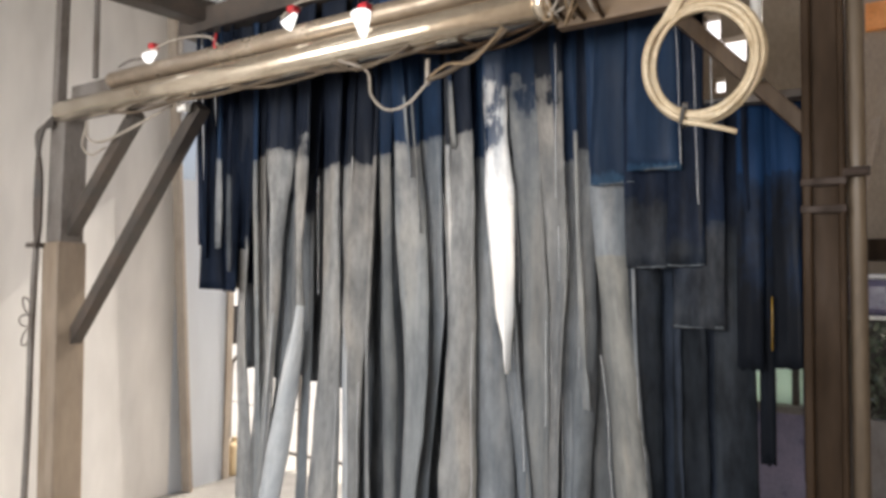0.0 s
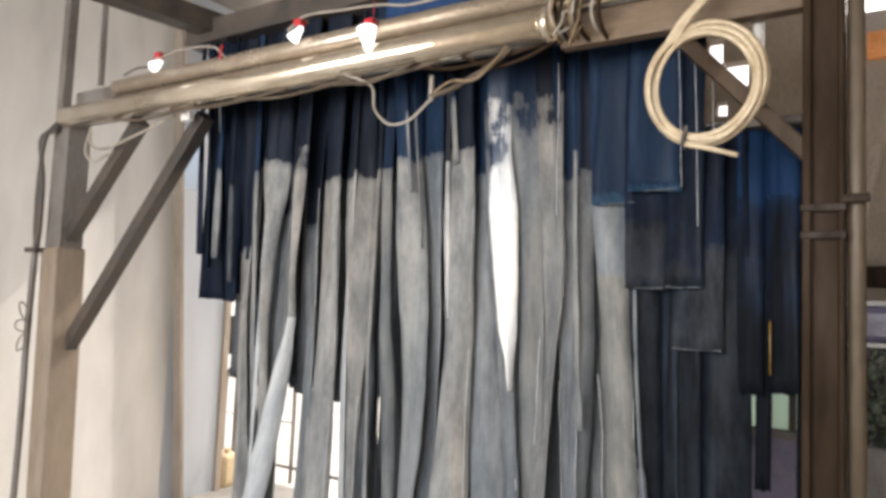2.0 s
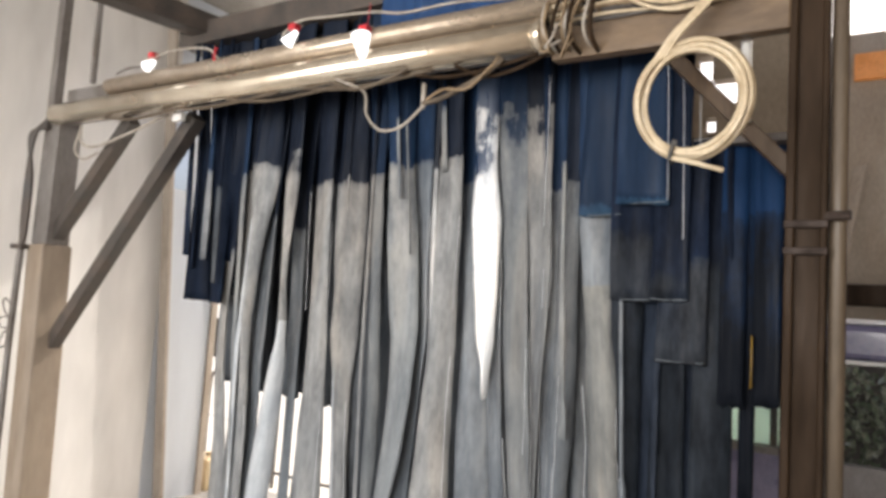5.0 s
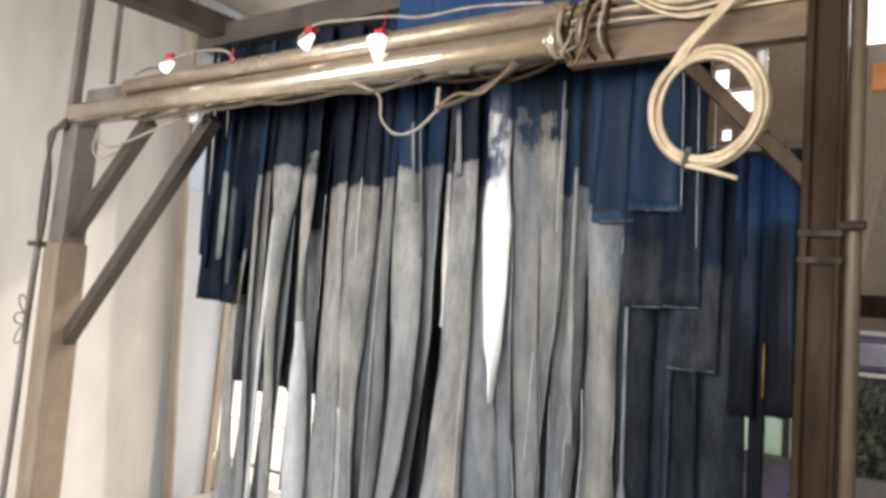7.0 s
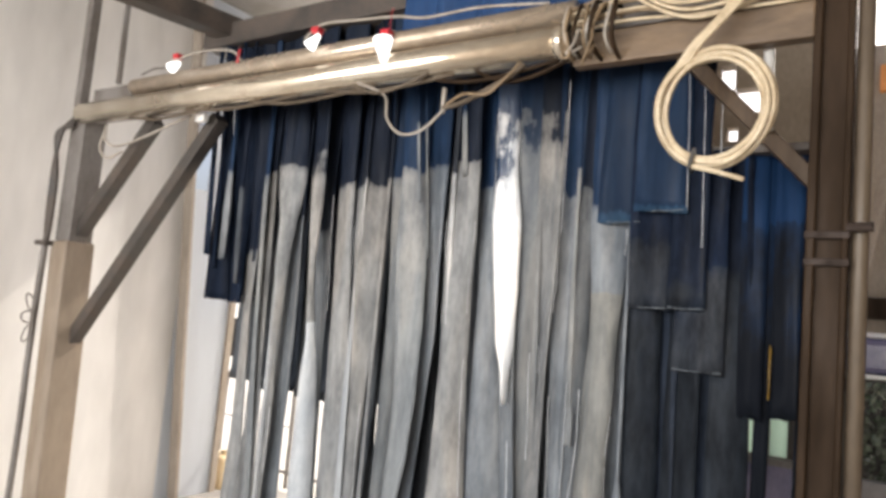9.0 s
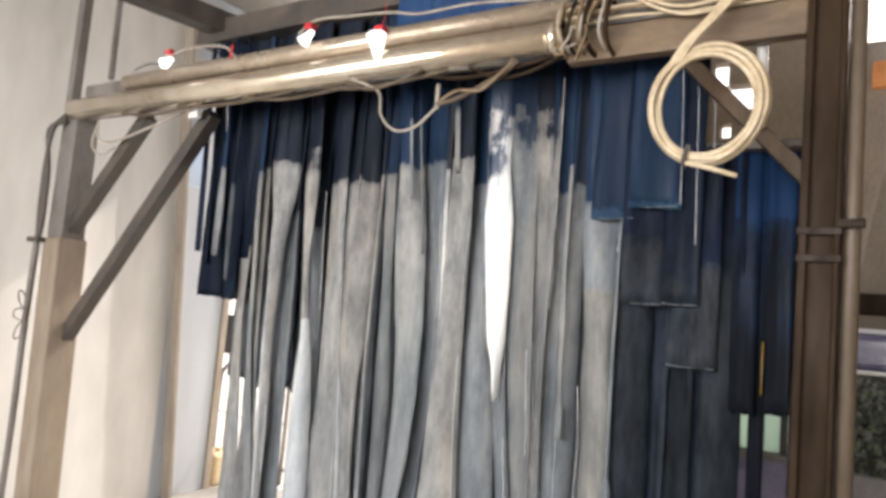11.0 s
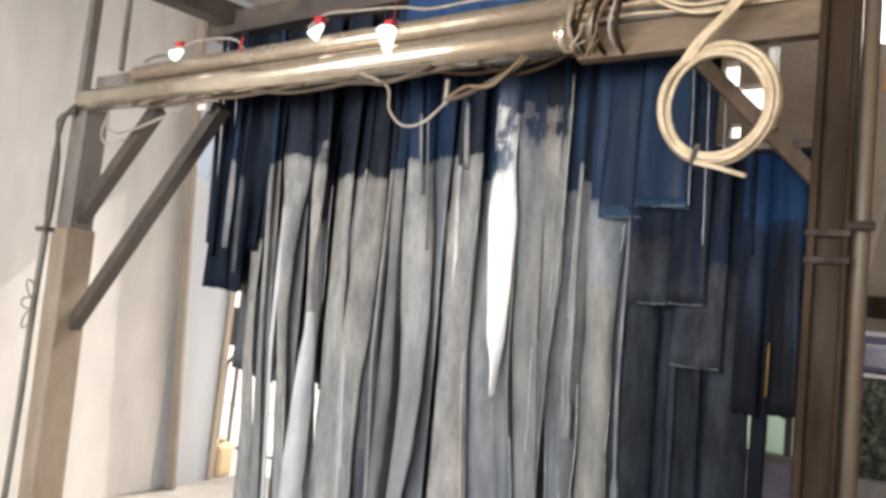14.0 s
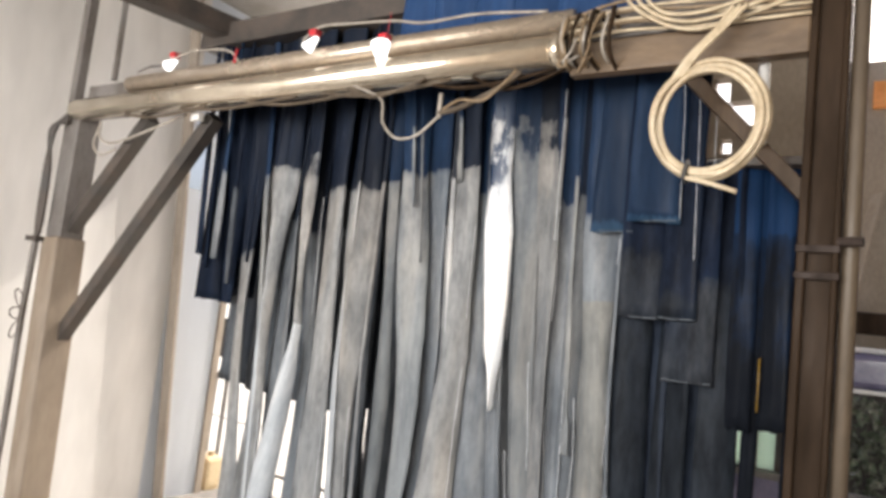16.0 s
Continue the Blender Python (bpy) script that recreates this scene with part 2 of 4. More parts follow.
# ---- mesh helpers ----
def part(name, bm, mat, parent=None, label="", smooth=False):
    me = bpy.data.meshes.new(name)
    if smooth:
        for f in bm.faces:
            f.smooth = True
    bm.to_mesh(me)
    bm.free()
    me.materials.append(mat)
    ob = new(name, me)
    if parent:
        ob.parent = parent
    if label:
        tagged(ob, label)
    return ob


def box(lo, hi, bevel=0.004, m=None, bm=None):
    """Axis-aligned bevelled box between two corners, then moved by m."""
    own = bmesh.new()
    bmesh.ops.create_cube(own, size=1)
    size = [hi[i] - lo[i] for i in range(3)]
    mid = [(hi[i] + lo[i]) / 2 for i in range(3)]
    bmesh.ops.transform(own, matrix=Matrix.Translation(mid) @ Matrix.Diagonal((*size, 1)), verts=own.verts)
    if bevel:
        bmesh.ops.bevel(own, geom=own.edges[:], offset=min(bevel, min(size) * 0.3), segments=2, affect="EDGES", profile=0.5)
    if m is not None:
        bmesh.ops.transform(own, matrix=m, verts=own.verts)
    return own if bm is None else merge(bm, own)


def merge(bm, other):
    me = bpy.data.meshes.new("tmp")
    other.to_mesh(me)
    other.free()
    bm.from_mesh(me)
    bpy.data.meshes.remove(me)
    return bm


def spline(pts, steps=8):
    """Smooth points through the given ones."""
    p = [Vector(q) for q in pts]
    p = [p[0] * 2 - p[1]] + p + [p[-1] * 2 - p[-2]]
    out = []
    for i in range(1, len(p) - 2):
        for k in range(steps):
            t = k / steps
            out.append(0.5 * ((2 * p[i]) + (p[i + 1] - p[i - 1]) * t + (2 * p[i - 1] - 5 * p[i] + 4 * p[i + 1] - p[i + 2]) * t * t + (3 * p[i] - p[i - 1] - 3 * p[i + 1] + p[i + 2]) * t ** 3))
    return out + [p[-2]]


def tube(pts, radius, sides=8, closed=False, bm=None):
    """Round bar swept along points."""
    bm = bm or bmesh.new()
    pts = [Vector(q) for q in pts]
    n = len(pts)
    ref = None
    rings = []
    for i, q in enumerate(pts):
        a = pts[(i - 1) % n] if closed or i else q
        b = pts[(i + 1) % n] if closed or i < n - 1 else q
        d = (b - a).normalized()
        if ref is None:
            ref = d.orthogonal().normalized()
        ref = (ref - d * ref.dot(d)).normalized()
        side = d.cross(ref)
        rad = radius(i / (n - 1)) if callable(radius) else radius
        rings.append([bm.verts.new(q + (ref * math.cos(k * 2 * math.pi / sides) + side * math.sin(k * 2 * math.pi / sides)) * rad) for k in range(sides)])
    for i in range(n if closed else n - 1):
        r0, r1 = rings[i], rings[(i + 1) % n]
        for k in range(sides):
            bm.faces.new((r0[k], r0[(k + 1) % sides], r1[(k + 1) % sides], r1[k]))
    if not closed:
        bm.faces.new(rings[0][::-1])
        bm.faces.new(rings[-1])
    bmesh.ops.recalc_face_normals(bm, faces=bm.faces)
    return bm


def bar(p0, p1, w, d, bevel=0.004, spin=0):
    """Square bar from p0 to p1, w across and d deep."""
    p0, p1 = Vector(p0), Vector(p1)
    m = look(p0, p1) @ pose(0, 0, 0, 0, 0, spin)
    L = (p1 - p0).length
    return box((-w / 2, -d / 2, -L), (w / 2, d / 2, 0), bevel, m)


def thing(name, label, category, group="", at=(0, 0, 0), kind=""):
    e = new(name)
    e.location = at
    return tagged(e, label, category, group, kind)


def structure(name, bm, mat, label="", category=""):
    return tagged(part(name, bm, mat), label, category, "", "structure")


# ---- the setting ----
structure("ground", box((-150, -150, -0.5), (150, 150, 0), 0), PALE_GROUND, "pale concrete yard ground, sunlit outside the wash bay", "ground")
structure("floor", box((-3.0, -6.5, 0.004), (3.4, 2.45, 0.02), 0.003), CONCRETE, "grey concrete floor of the wash bay", "floor")
structure("ceiling", box((-3.2, -6.6, 4.3), (5.2, 2.6, 4.4), 0), ROOFING, "grey sheet roof of the wash bay", "ceiling")

# side wall: rendered sheets, a brown mullion and a milky plastic sheet by the exit
wall = structure("wall_west", box((-3.12, -6.5, 0), (-3.0, 1.38, 4.3), 0.003), WALL_WHITE, "off-white sheet-clad side wall of the wash bay", "wall")
part("mullion", bar((-2.985, 1.53, 0.0), (-2.985, 1.20, 4.29), 0.18, 0.03), MULLION, wall, "brown-grey upright post")
bm = box((-3.02, 1.382, 0), (-3.0, 1.42, 4.3), 0)
for lo, hi in (((1.42, 0.0), (1.56, 2.62)), ((1.42, 3.25), (1.56, 4.3)), ((1.56, 0.0), (1.92, 4.3))):
    box((-3.02, lo[0], lo[1]), (-3.0, hi[0], hi[1]), 0, None, bm)
part("plastic_sheet", bm, SHEET, wall, "milky white plastic sheet with a slit")
part("end_post", box((-3.12, 1.92, 0), (-2.98, 1.99, 4.3), 0.01), MULLION, wall)

wall_e = structure("wall_east", box((3.4, -6.5, 0), (3.52, 2.4, 4.3), 0.003), BEIGE, "beige rendered side wall of the wash bay", "wall")

# end wall beside the exit, with a window and two small openings under the roof
wall_n = structure("wall_north", box((0.35, 2.4, 0), (1.20, 2.52, 2.9), 0.003), WALL_DARK, "dark end wall beside the exit", "wall")
part("wall_panel", box((1.20, 2.4, 0), (1.62, 2.52, 1.05), 0.003), PURPLE, wall_n, "purple-grey lower panel")
for lo, hi in (((1.20, 2.4, 1.62), (1.62, 2.52, 2.9)),):
    part("wall_panel", box(lo, hi, 0.003), WALL_DARK, wall_n)
def pierced(x0, x1, z0, z1, holes, y0, y1):
    """A wall panel with rectangular holes (x0, x1, z0, z1) through it."""
    xs = sorted({x0, x1, *[v for h in holes for v in h[:2]]})
    zs = sorted({z0, z1, *[v for h in holes for v in h[2:]]})
    bm = bmesh.new()
    for xa, xb in zip(xs, xs[1:]):
        for za, zb in zip(zs, zs[1:]):
            mx, mz = (xa + xb) / 2, (za + zb) / 2
            if not any(h[0] < mx < h[1] and h[2] < mz < h[3] for h in holes):
                box((xa, y0, za), (xb, y1, zb), 0, None, bm)
    return bm


HOLES = ((0.985, 1.09, 3.38, 3.55), (1.09, 1.245, 3.215, 3.385), (1.045, 1.12, 3.03, 3.13))
part("wall_panel", pierced(0.35, 1.62, 2.9, 4.3, HOLES, 2.4, 2.52), BEIGE, wall_n, "beige upper panel with small gaps")

window = tagged(new("window_1"), "dark-framed window with frosted pale green panes", "window", "", "structure")
frame_1 = part("window_frame", bar((1.2, 2.46, 1.60), (1.62, 2.46, 1.60), 0.05, 0.05), DARK_STEEL, window)
part("window_sill", box((1.18, 2.33, 1.03), (1.64, 2.5, 1.07), 0.004), GREY_STEEL, window)
for x in (1.22, 1.36, 1.50, 1.60):
    part("window_bar", box((x - 0.018, 2.43, 1.07), (x + 0.018, 2.49, 1.6), 0.003), DARK_STEEL, frame_1)
for x in (1.24, 1.38, 1.52):
    part("pane", box((x, 2.455, 1.07), (x + 0.1, 2.463, 1.58), 0.001), GREEN_PANE, window)

# ---- the arch ----
arch = thing("wash_arch", "steel wash arch with galvanised spray tube, wet and dusty", "car wash arch")
part("left_post", box((-2.40, 0.0, 1.99), (-2.24, 0.15, 2.84), 0.008), GREY_STEEL, arch, "grey steel post")
part("upper_post", box((-2.40, 0.0, 2.842), (-2.335, 0.06, 4.29), 0.006), GREY_STEEL, arch)
part("post_sleeve", bar((-2.245, 0.075, 0.02), (-2.32, 0.075, 1.99), 0.185, 0.175, 0.012), SLEEVE, arch, "beige stained post sleeve")
post = part("right_post", box((1.79, 0.0, 0.02), (1.875, 0.12, 4.25), 0.01), BROWN_STEEL, arch, "rusty brown steel post")
part("post_lip", box((1.775, -0.022, 0.02), (1.80, 0.10, 4.25), 0.006), BROWN_STEEL, post)
part("post_lip", box((1.868, -0.018, 0.02), (1.885, 0.10, 4.25), 0.006), BROWN_STEEL, post)
part("side_pipe", tube([(1.912, 0.03, 0.02), (1.912, 0.03, 2.2), (1.912, 0.03, 4.25)], 0.024, 12), TAN_PIPE, arch, "tan pipe", True)
for z in (1.985, 2.065):
    part("clamp", box((1.771, -0.026, z), (1.889, 0.105, z + 0.022), 0.004), RUST, post, "rusty clamp band")
part("clamp_bolt", tube([(1.88, -0.01, 2.10), (1.945, -0.02, 2.10)], 0.014, 8), RUST, post)
part("spray_tube", tube([(-2.22, -0.03, 2.775), (-0.6, -0.03, 2.772), (0.95, -0.03, 2.775)], 0.064, 24), GALV, arch, "shiny galvanised tube", True)
part("upper_pipe", tube([(-1.72, -0.02, 2.895), (-0.4, -0.02, 2.893), (1.0, -0.02, 2.89)], 0.045, 20), GALV_DULL, arch, "dull steel pipe", True)
part("pipe_cap", tube([(0.94, -0.03, 2.775), (0.975, -0.03, 2.775)], 0.068, 20), GALV, arch, "bright tube end cap", True)
part("cross_beam", box((-2.24, 0.03, 2.83), (1.79, 0.13, 2.95), 0.008), GREY_STEEL, arch)
part("cross_beam", box((1.0, -0.03, 2.68), (1.78, 0.028, 2.80), 0.008), GOLDEN_BROWN, arch, "brown beam")
part("flange", box((-2.2, 0.03, 2.735), (1.0, 0.07, 2.828), 0.004), GREY_STEEL, arch)
part("brace", bar((-2.27, 0.08, 2.05), (-1.62, 0.08, 2.72), 0.075, 0.075), DARK_STEEL, arch, "dark knee brace")
part("brace", bar((-2.25, 0.11, 1.38), (-1.10, 0.11, 2.70), 0.075, 0.075), DARK_STEEL, arch, "dark knee brace")
part("brace", bar((1.30, 0.15, 2.80), (1.82, 0.15, 2.22), 0.085, 0.05), LIP, arch, "brown knee brace")
# white colour paints the glint of a bolt plate at the brace
part("glint_plate", box((-1.17, 0.005, 2.655), (-1.10, 0.038, 2.70), 0.004), WHITE_PLASTIC, arch, "small bracket plate painted white for its glint")
part("side_beam", bar((-2.05, -4.5, 3.25), (-1.25, 0.34, 3.28), 0.13, 0.12), DARK_STEEL, arch, "dark side beam")
part("curtain_rail", box((-1.45, 0.20, 3.17), (0.05, 0.45, 3.30), 0.006), DARK_STEEL, arch, "dark curtain rail")
part("curtain_rail", box((0.052, 0.18, 3.17), (1.58, 0.45, 3.28), 0.006), DARK_STEEL, arch)
part("curtain_rail", box((-1.40, 0.52, 3.19), (1.58, 0.63, 3.28), 0.006), DARK_STEEL, arch, "rear curtain rail")
part("curtain_rail", box((1.36, 0.23, 2.395), (1.79, 0.42, 2.425), 0.006), DARK_STEEL, arch, "short low curtain rail")
part("hanger_rod", tube([(-1.93, 0, 2.95), (-1.94, 0, 3.4), (-1.95, 0, 4.28)], 0.018, 8), GREY_STEEL, arch)
part("white_pipe", tube([(1.645, 0.06, 2.42), (1.645, 0.06, 2.55), (1.643, 0.06, 2.69)], 0.017, 10), WHITE_PLASTIC, arch, "white plastic pipe", True)


def ease(t):
    return t * t * (3 - 2 * t)


def profile(knots, z):
    """Centre and width at a height, gliding between the knots (z, x, width)."""
    if z >= knots[0][0]:
        return knots[0][1], knots[0][2]
    for (za, xa, wa), (zb, xb, wb) in zip(knots, knots[1:]):
        if z >= zb:
            t = (za - z) / (za - zb)
            return xa + (xb - xa) * (0.85 * t + 0.15 * ease(t)), wa + (wb - wa) * (0.6 * t + 0.4 * ease(t))
    (za, xa, wa), (zb, xb, wb) = knots[-2:]
    return xb + (xb - xa) / (za - zb) * (zb - z) * 0.6, max(0.03, wb)


def cloth(knots, z0, z1, origin, fade, seed, flat, ragged=0.0, skewed=None, caps="top end", smear=None):
    """A length of felt from z0 down to z1 (world heights), curled where it narrows; origin is its pivot."""
    rnd = random.Random(seed)
    ph = [rnd.uniform(0, 6.3) for _ in range(6)]
    turn = rnd.choice((-1, 1))
    steps, across = max(3, int((z0 - z1) / 0.05)), 5
    bm = bmesh.new()
    lay = bm.verts.layers.float.new("dust")
    tone = bm.verts.layers.float.new("tone")
    wet = bm.verts.layers.float.new("wet")
    place = bm.verts.layers.float_vector.new("place")
    own = rnd.random()
    grid = []
    for side in (0, 1):
        rows = []
        for i in range(steps + 1):
            z = z0 + (z1 - z0) * i / steps
            cx, w = profile(knots, z)
            w *= 1 + rnd.uniform(-0.02, 0.02) + 0.02 * math.sin(z * 6 + ph[0]) + 0.015 * math.sin(z * 17 + ph[1])
            curl = turn * (0.15 * math.sqrt(max(0.0, flat * flat - w * w)) + 0.003) * (0.75 + 0.25 * math.sin(z * 2.7 + ph[2]))
            skew = 0.42 * math.sin(z * 1.9 + ph[3]) if skewed is None else skewed
            row = []
            for k in range(across + 1):
                u = k / across - 0.5
                x = cx + u * w
                y = curl * math.cos(u * math.pi * 1.15) + skew * u * w + 0.004 * math.sin(u * 9 + z * 3 + ph[5]) + (0.003 if side else -0.003)
                zz = z - (ragged * rnd.uniform(0, 1) if i == steps else 0)
                v = bm.verts.new((x - origin[0], y, zz - origin[2]))
                v[lay] = max(-1.0, min(0.45, (fade - z) * 15) + min(0.33, max(0.0, fade - z - 0.03) * 0.55)) if fade is not None else -0.7
                if smear and z > fade - 0.05:
                    v[lay] = max(v[lay], 0.30 - ((z - smear) / 0.05) ** 2, 0.17 if z < smear else -1)
                v[tone] = own
                v[place] = (x, y + seed * 0.7, zz)
                v[wet] = max(0.0, min(1.0, (fade - 0.35 - z) / 0.9)) if fade is not None else 0.0
                row.append(v)
            rows.append(row)
        grid.append(rows)
    f, b = grid
    for i in range(steps):
        for k in range(across):
            bm.faces.new((f[i][k], f[i + 1][k], f[i + 1][k + 1], f[i][k + 1])).smooth = True
            bm.faces.new((b[i][k], b[i][k + 1], b[i + 1][k + 1], b[i + 1][k])).smooth = True
        bm.faces.new((f[i][0], b[i][0], b[i + 1][0], f[i + 1][0]))
        bm.faces.new((f[i][-1], f[i + 1][-1], b[i + 1][-1], b[i][-1]))
    for k in range(across):
        if "top" in caps:
            bm.faces.new((f[0][k], f[0][k + 1], b[0][k + 1], b[0][k]))
        if "end" in caps:
            bm.faces.new((f[-1][k], b[-1][k], b[-1][k + 1], f[-1][k + 1]))
    return bm


STRIPS = []
TOP, JOINT = 3.22, 1.95


def strip(x, y, knots, fade, mat, swing=None, bottom=0.42, label="", sway=0.5, top=TOP, pale_line=0, skew=None, joint=None, low=None, smear=None, between=None):
    """A hanging strip: x at its top, knots (height, x, width) down it, greyed below the height fade.
    swing, between: degrees (whole, lower length) at 0, 4, 12.5, 16 s and at 2, 6.5, 14.2 s; low: cloth of the lower length; smear: height of a pale smear above fade."""
    seed = len(STRIPS) + 1
    e = thing("curtain_strip", label or "long navy felt strip greyed by dust in the wash curtain", "curtain strip", "strips of the wash curtain")
    e.location = (x, y, top)
    full = [(top, x, max(knots[0][2], 0.15 if top == TOP and knots[0][2] > 0.07 else knots[0][2]))] + list(knots)
    xs = [k[1] for k in full]
    for i in range(1, len(full) - 1):
        (za, xa, _), (z, cx, w), (zb, xb, _) = full[i - 1:i + 2]
        xs[i] = 0.5 * cx + 0.5 * (xa + (xb - xa) * (za - z) / (za - zb))
    full = [(k[0], cx, k[2]) for k, cx in zip(full, xs)]
    full = [(z, cx, w * (1.1 if z < 1.75 and w > 0.05 else 1.03)) for z, cx, w in full]
    flat = max(k[2] for k in full) * 1.02
    lower = None
    joint = joint or JOINT + random.Random(seed * 3).uniform(-0.3, 0.2)
    jx = profile(full, joint)[0]
    if bottom < joint - 0.3 and sway > 0.2:
        upper = part("upper_cloth", cloth(full, top, joint, (x, y, top), fade, seed, flat, 0, skew, "top", smear), mat, e)
        lower = part("lower_cloth", cloth(full, joint + 0.004, bottom, (jx, y, joint), fade, seed, flat, 0.02, skew, "end"), low or mat, e)
        lower.location = (jx - x, 0.0, joint - top)
    else:
        upper = part("upper_cloth", cloth(full, top, bottom, (x, y, top), fade, seed, flat, 0.012, skew), mat, e)
    # thin pale tubes draw the bright highlights along the strip's edges
    if pale_line:
        r = random.Random(seed)
        for side in ((-1, 1) if pale_line == 2 else (pale_line,)):
            for piece, za, zb, ox, oz in ((upper, fade - 0.02, joint, x, top), (lower, joint, max(bottom + 0.1, 0.6), jx, joint)):
                if piece is None or r.random() < 0.2:
                    continue
                ra, rb = sorted((r.uniform(0, 0.45), r.uniform(0.55, 1)))
                pts = []
                for i in range(15):
                    z = za - (za - zb) * (ra + (rb - ra) * i / 14)
                    cx, w = profile(full, z)
                    pts.append((cx + side * w * 0.505 - ox + r.uniform(-0.0015, 0.0015), -0.014, z - oz))
                part("edge_highlight", tube(pts, r.uniform(0.0008, 0.0017), 5), THREAD_GLINT, piece, "thin pale line painting an edge highlight")
    STRIPS.append((e, lower, (x, y, top), (jx - x, 0.0, joint - top), swing, between, sway, seed))
    return e


def plain(x, y, width, bottom, fade, mat, label, sway=0.4, top=TOP, lean=0.0, pale_line=0, hem=False):
    """A straight strip of even width."""
    k = tuple((top - d, x + lean * d, width * (1 - 0.02 * i)) for i, d in enumerate((0.4, 1.0, 2.0)))
    e = strip(x, y, k, fade, mat, None, bottom, label, sway, top, pale_line)
    if hem:
        d = top - bottom
        hw = width * 0.48
        part("hem", tube([(lean * d - hw, -0.007, -d), (lean * d - hw * 0.3, -0.009, -d - 0.004), (lean * d + hw * 0.4, -0.009, -d - 0.002), (lean * d + hw, -0.007, -d)], 0.0022, 5), HEM, [c for c in e.children if c.name.startswith("upper")][0], "pale worn hem")
    return e


# front layers, greyed with dust
strip(-0.940, 0.310, ((1.98, -0.942, 0.112), (1.67, -0.943, 0.097), (1.37, -0.917, 0.118), (1.07, -0.913, 0.095), (0.75, -0.900, 0.124)), 2.01, LIGHT, ((-1.33, 3.89), (-0.43, 6.00), (0.02, 5.07), (0.92, 3.59)), 0.62, joint=1.40, between=((0.27, 3.16), (-2.81, 6.00), (1.21, 4.38)))
strip(-0.850, 0.300, ((2.45, -0.838, 0.083), (2.29, -0.833, 0.096), (1.98, -0.824, 0.103), (1.68, -0.818, 0.068), (1.38, -0.813, 0.068), (1.09, -0.793, 0.071), (0.72, -0.810, 0.091)), 2.45, LIGHT, ((0.57, -2.01), (-0.73, 3.60), (0.88, 5.14), (3.35, -4.38)), 0.45, joint=1.47, between=((-2.26, 6.00), (-0.11, 0.47), (1.57, 3.29)))
strip(-0.705, 0.285, ((2.44, -0.682, 0.146), (2.29, -0.673, 0.125), (2.14, -0.681, 0.079), (1.99, -0.689, 0.066), (1.84, -0.693, 0.062), (1.40, -0.685, 0.049), (1.11, -0.691, 0.077), (0.74, -0.698, 0.076)), 2.47, LIGHT, ((-0.48, -4.15), (-4.47, 6.00), (0.58, 4.63), (-0.51, 3.00)), 0.45, joint=1.66, pale_line=2, between=((-2.57, 6.00), (-0.67, 6.00), (1.50, 5.90)))
strip(-0.694, 0.330, ((2.14, -0.651, 0.115), (1.99, -0.639, 0.127), (1.70, -0.638, 0.138), (1.40, -0.642, 0.129), (1.11, -0.653, 0.092), (0.74, -0.662, 0.088)), 2.20, MID, ((-0.01, -6.00), (-3.24, 6.00), (1.43, 3.41), (0.6, 3.00)), 0.45, joint=1.43)
# pale lower cloth paints the white sheen of the twisting length
strip(-0.499, 0.265, ((2.42, -0.474, 0.149), (2.28, -0.465, 0.132), (2.13, -0.465, 0.089), (1.99, -0.460, 0.050), (1.85, -0.443, 0.027), (1.57, -0.412, 0.045), (1.43, -0.406, 0.071), (1.16, -0.389, 0.085), (0.81, -0.380, 0.095)), 2.41, LIGHT, ((-2.55, -10.94), (-3.51, -10.01), (-0.41, 0.15), (-0.96, -9.12)), 0.62, joint=1.65, low=SHEEN_PALE, smear=2.50, label="felt strip twisting into a lower length painted pale for its sheen", between=((-3.97, -10.50), (-2.18, 3.41), (-0.09, -2.87)))
strip(-0.506, 0.340, ((2.15, -0.466, 0.098), (2.00, -0.455, 0.101), (1.71, -0.430, 0.099), (1.43, -0.404, 0.079), (1.15, -0.397, 0.067), (0.80, -0.384, 0.066)), 2.15, MID, ((-2.91, -0.88), (-2.29, -3.27), (-0.18, 3.19), (-0.50, -3.31)), 0.45, joint=1.43, between=((-1.67, -2.37), (-1.31, 4.87), (-1.16, 6.00)))
strip(-0.328, 0.280, ((2.34, -0.295, 0.137), (2.14, -0.280, 0.143), (1.86, -0.266, 0.137), (1.58, -0.249, 0.132), (1.32, -0.231, 0.123), (1.05, -0.220, 0.122), (0.85, -0.211, 0.124)), 2.36, LIGHT, ((-1.94, -3.19), (-1.01, -3.29), (-0.13, -0.06), (-1.56, -0.41)), 0.42, joint=1.59, pale_line=2, between=((-2.12, -3.46), (-1.04, 1.18), (-1.18, 2.31)))
strip(-0.163, 0.290, ((2.33, -0.136, 0.148), (2.14, -0.124, 0.143), (1.87, -0.115, 0.124), (1.60, -0.111, 0.120), (1.33, -0.119, 0.075), (1.07, -0.121, 0.071), (0.86, -0.120, 0.081)), 2.35, LIGHT, ((-1.38, 1.41), (0.37, 1.50), (-1.10, 6.00), (-0.48, 3.30)), 0.42, joint=1.55, pale_line=2, between=((-0.62, -0.55), (-1.29, 6.00), (-0.75, 2.96)))
strip(-0.123, 0.340, ((2.01, -0.110, 0.118), (1.60, -0.101, 0.089), (1.33, -0.092, 0.095), (1.07, -0.104, 0.078), (0.86, -0.103, 0.067)), 2.20, FILL, ((-1.87, 3.33), (0.86, 1.44), (-0.06, 4.92), (-0.21, 3.18)), 0.42, joint=1.55)
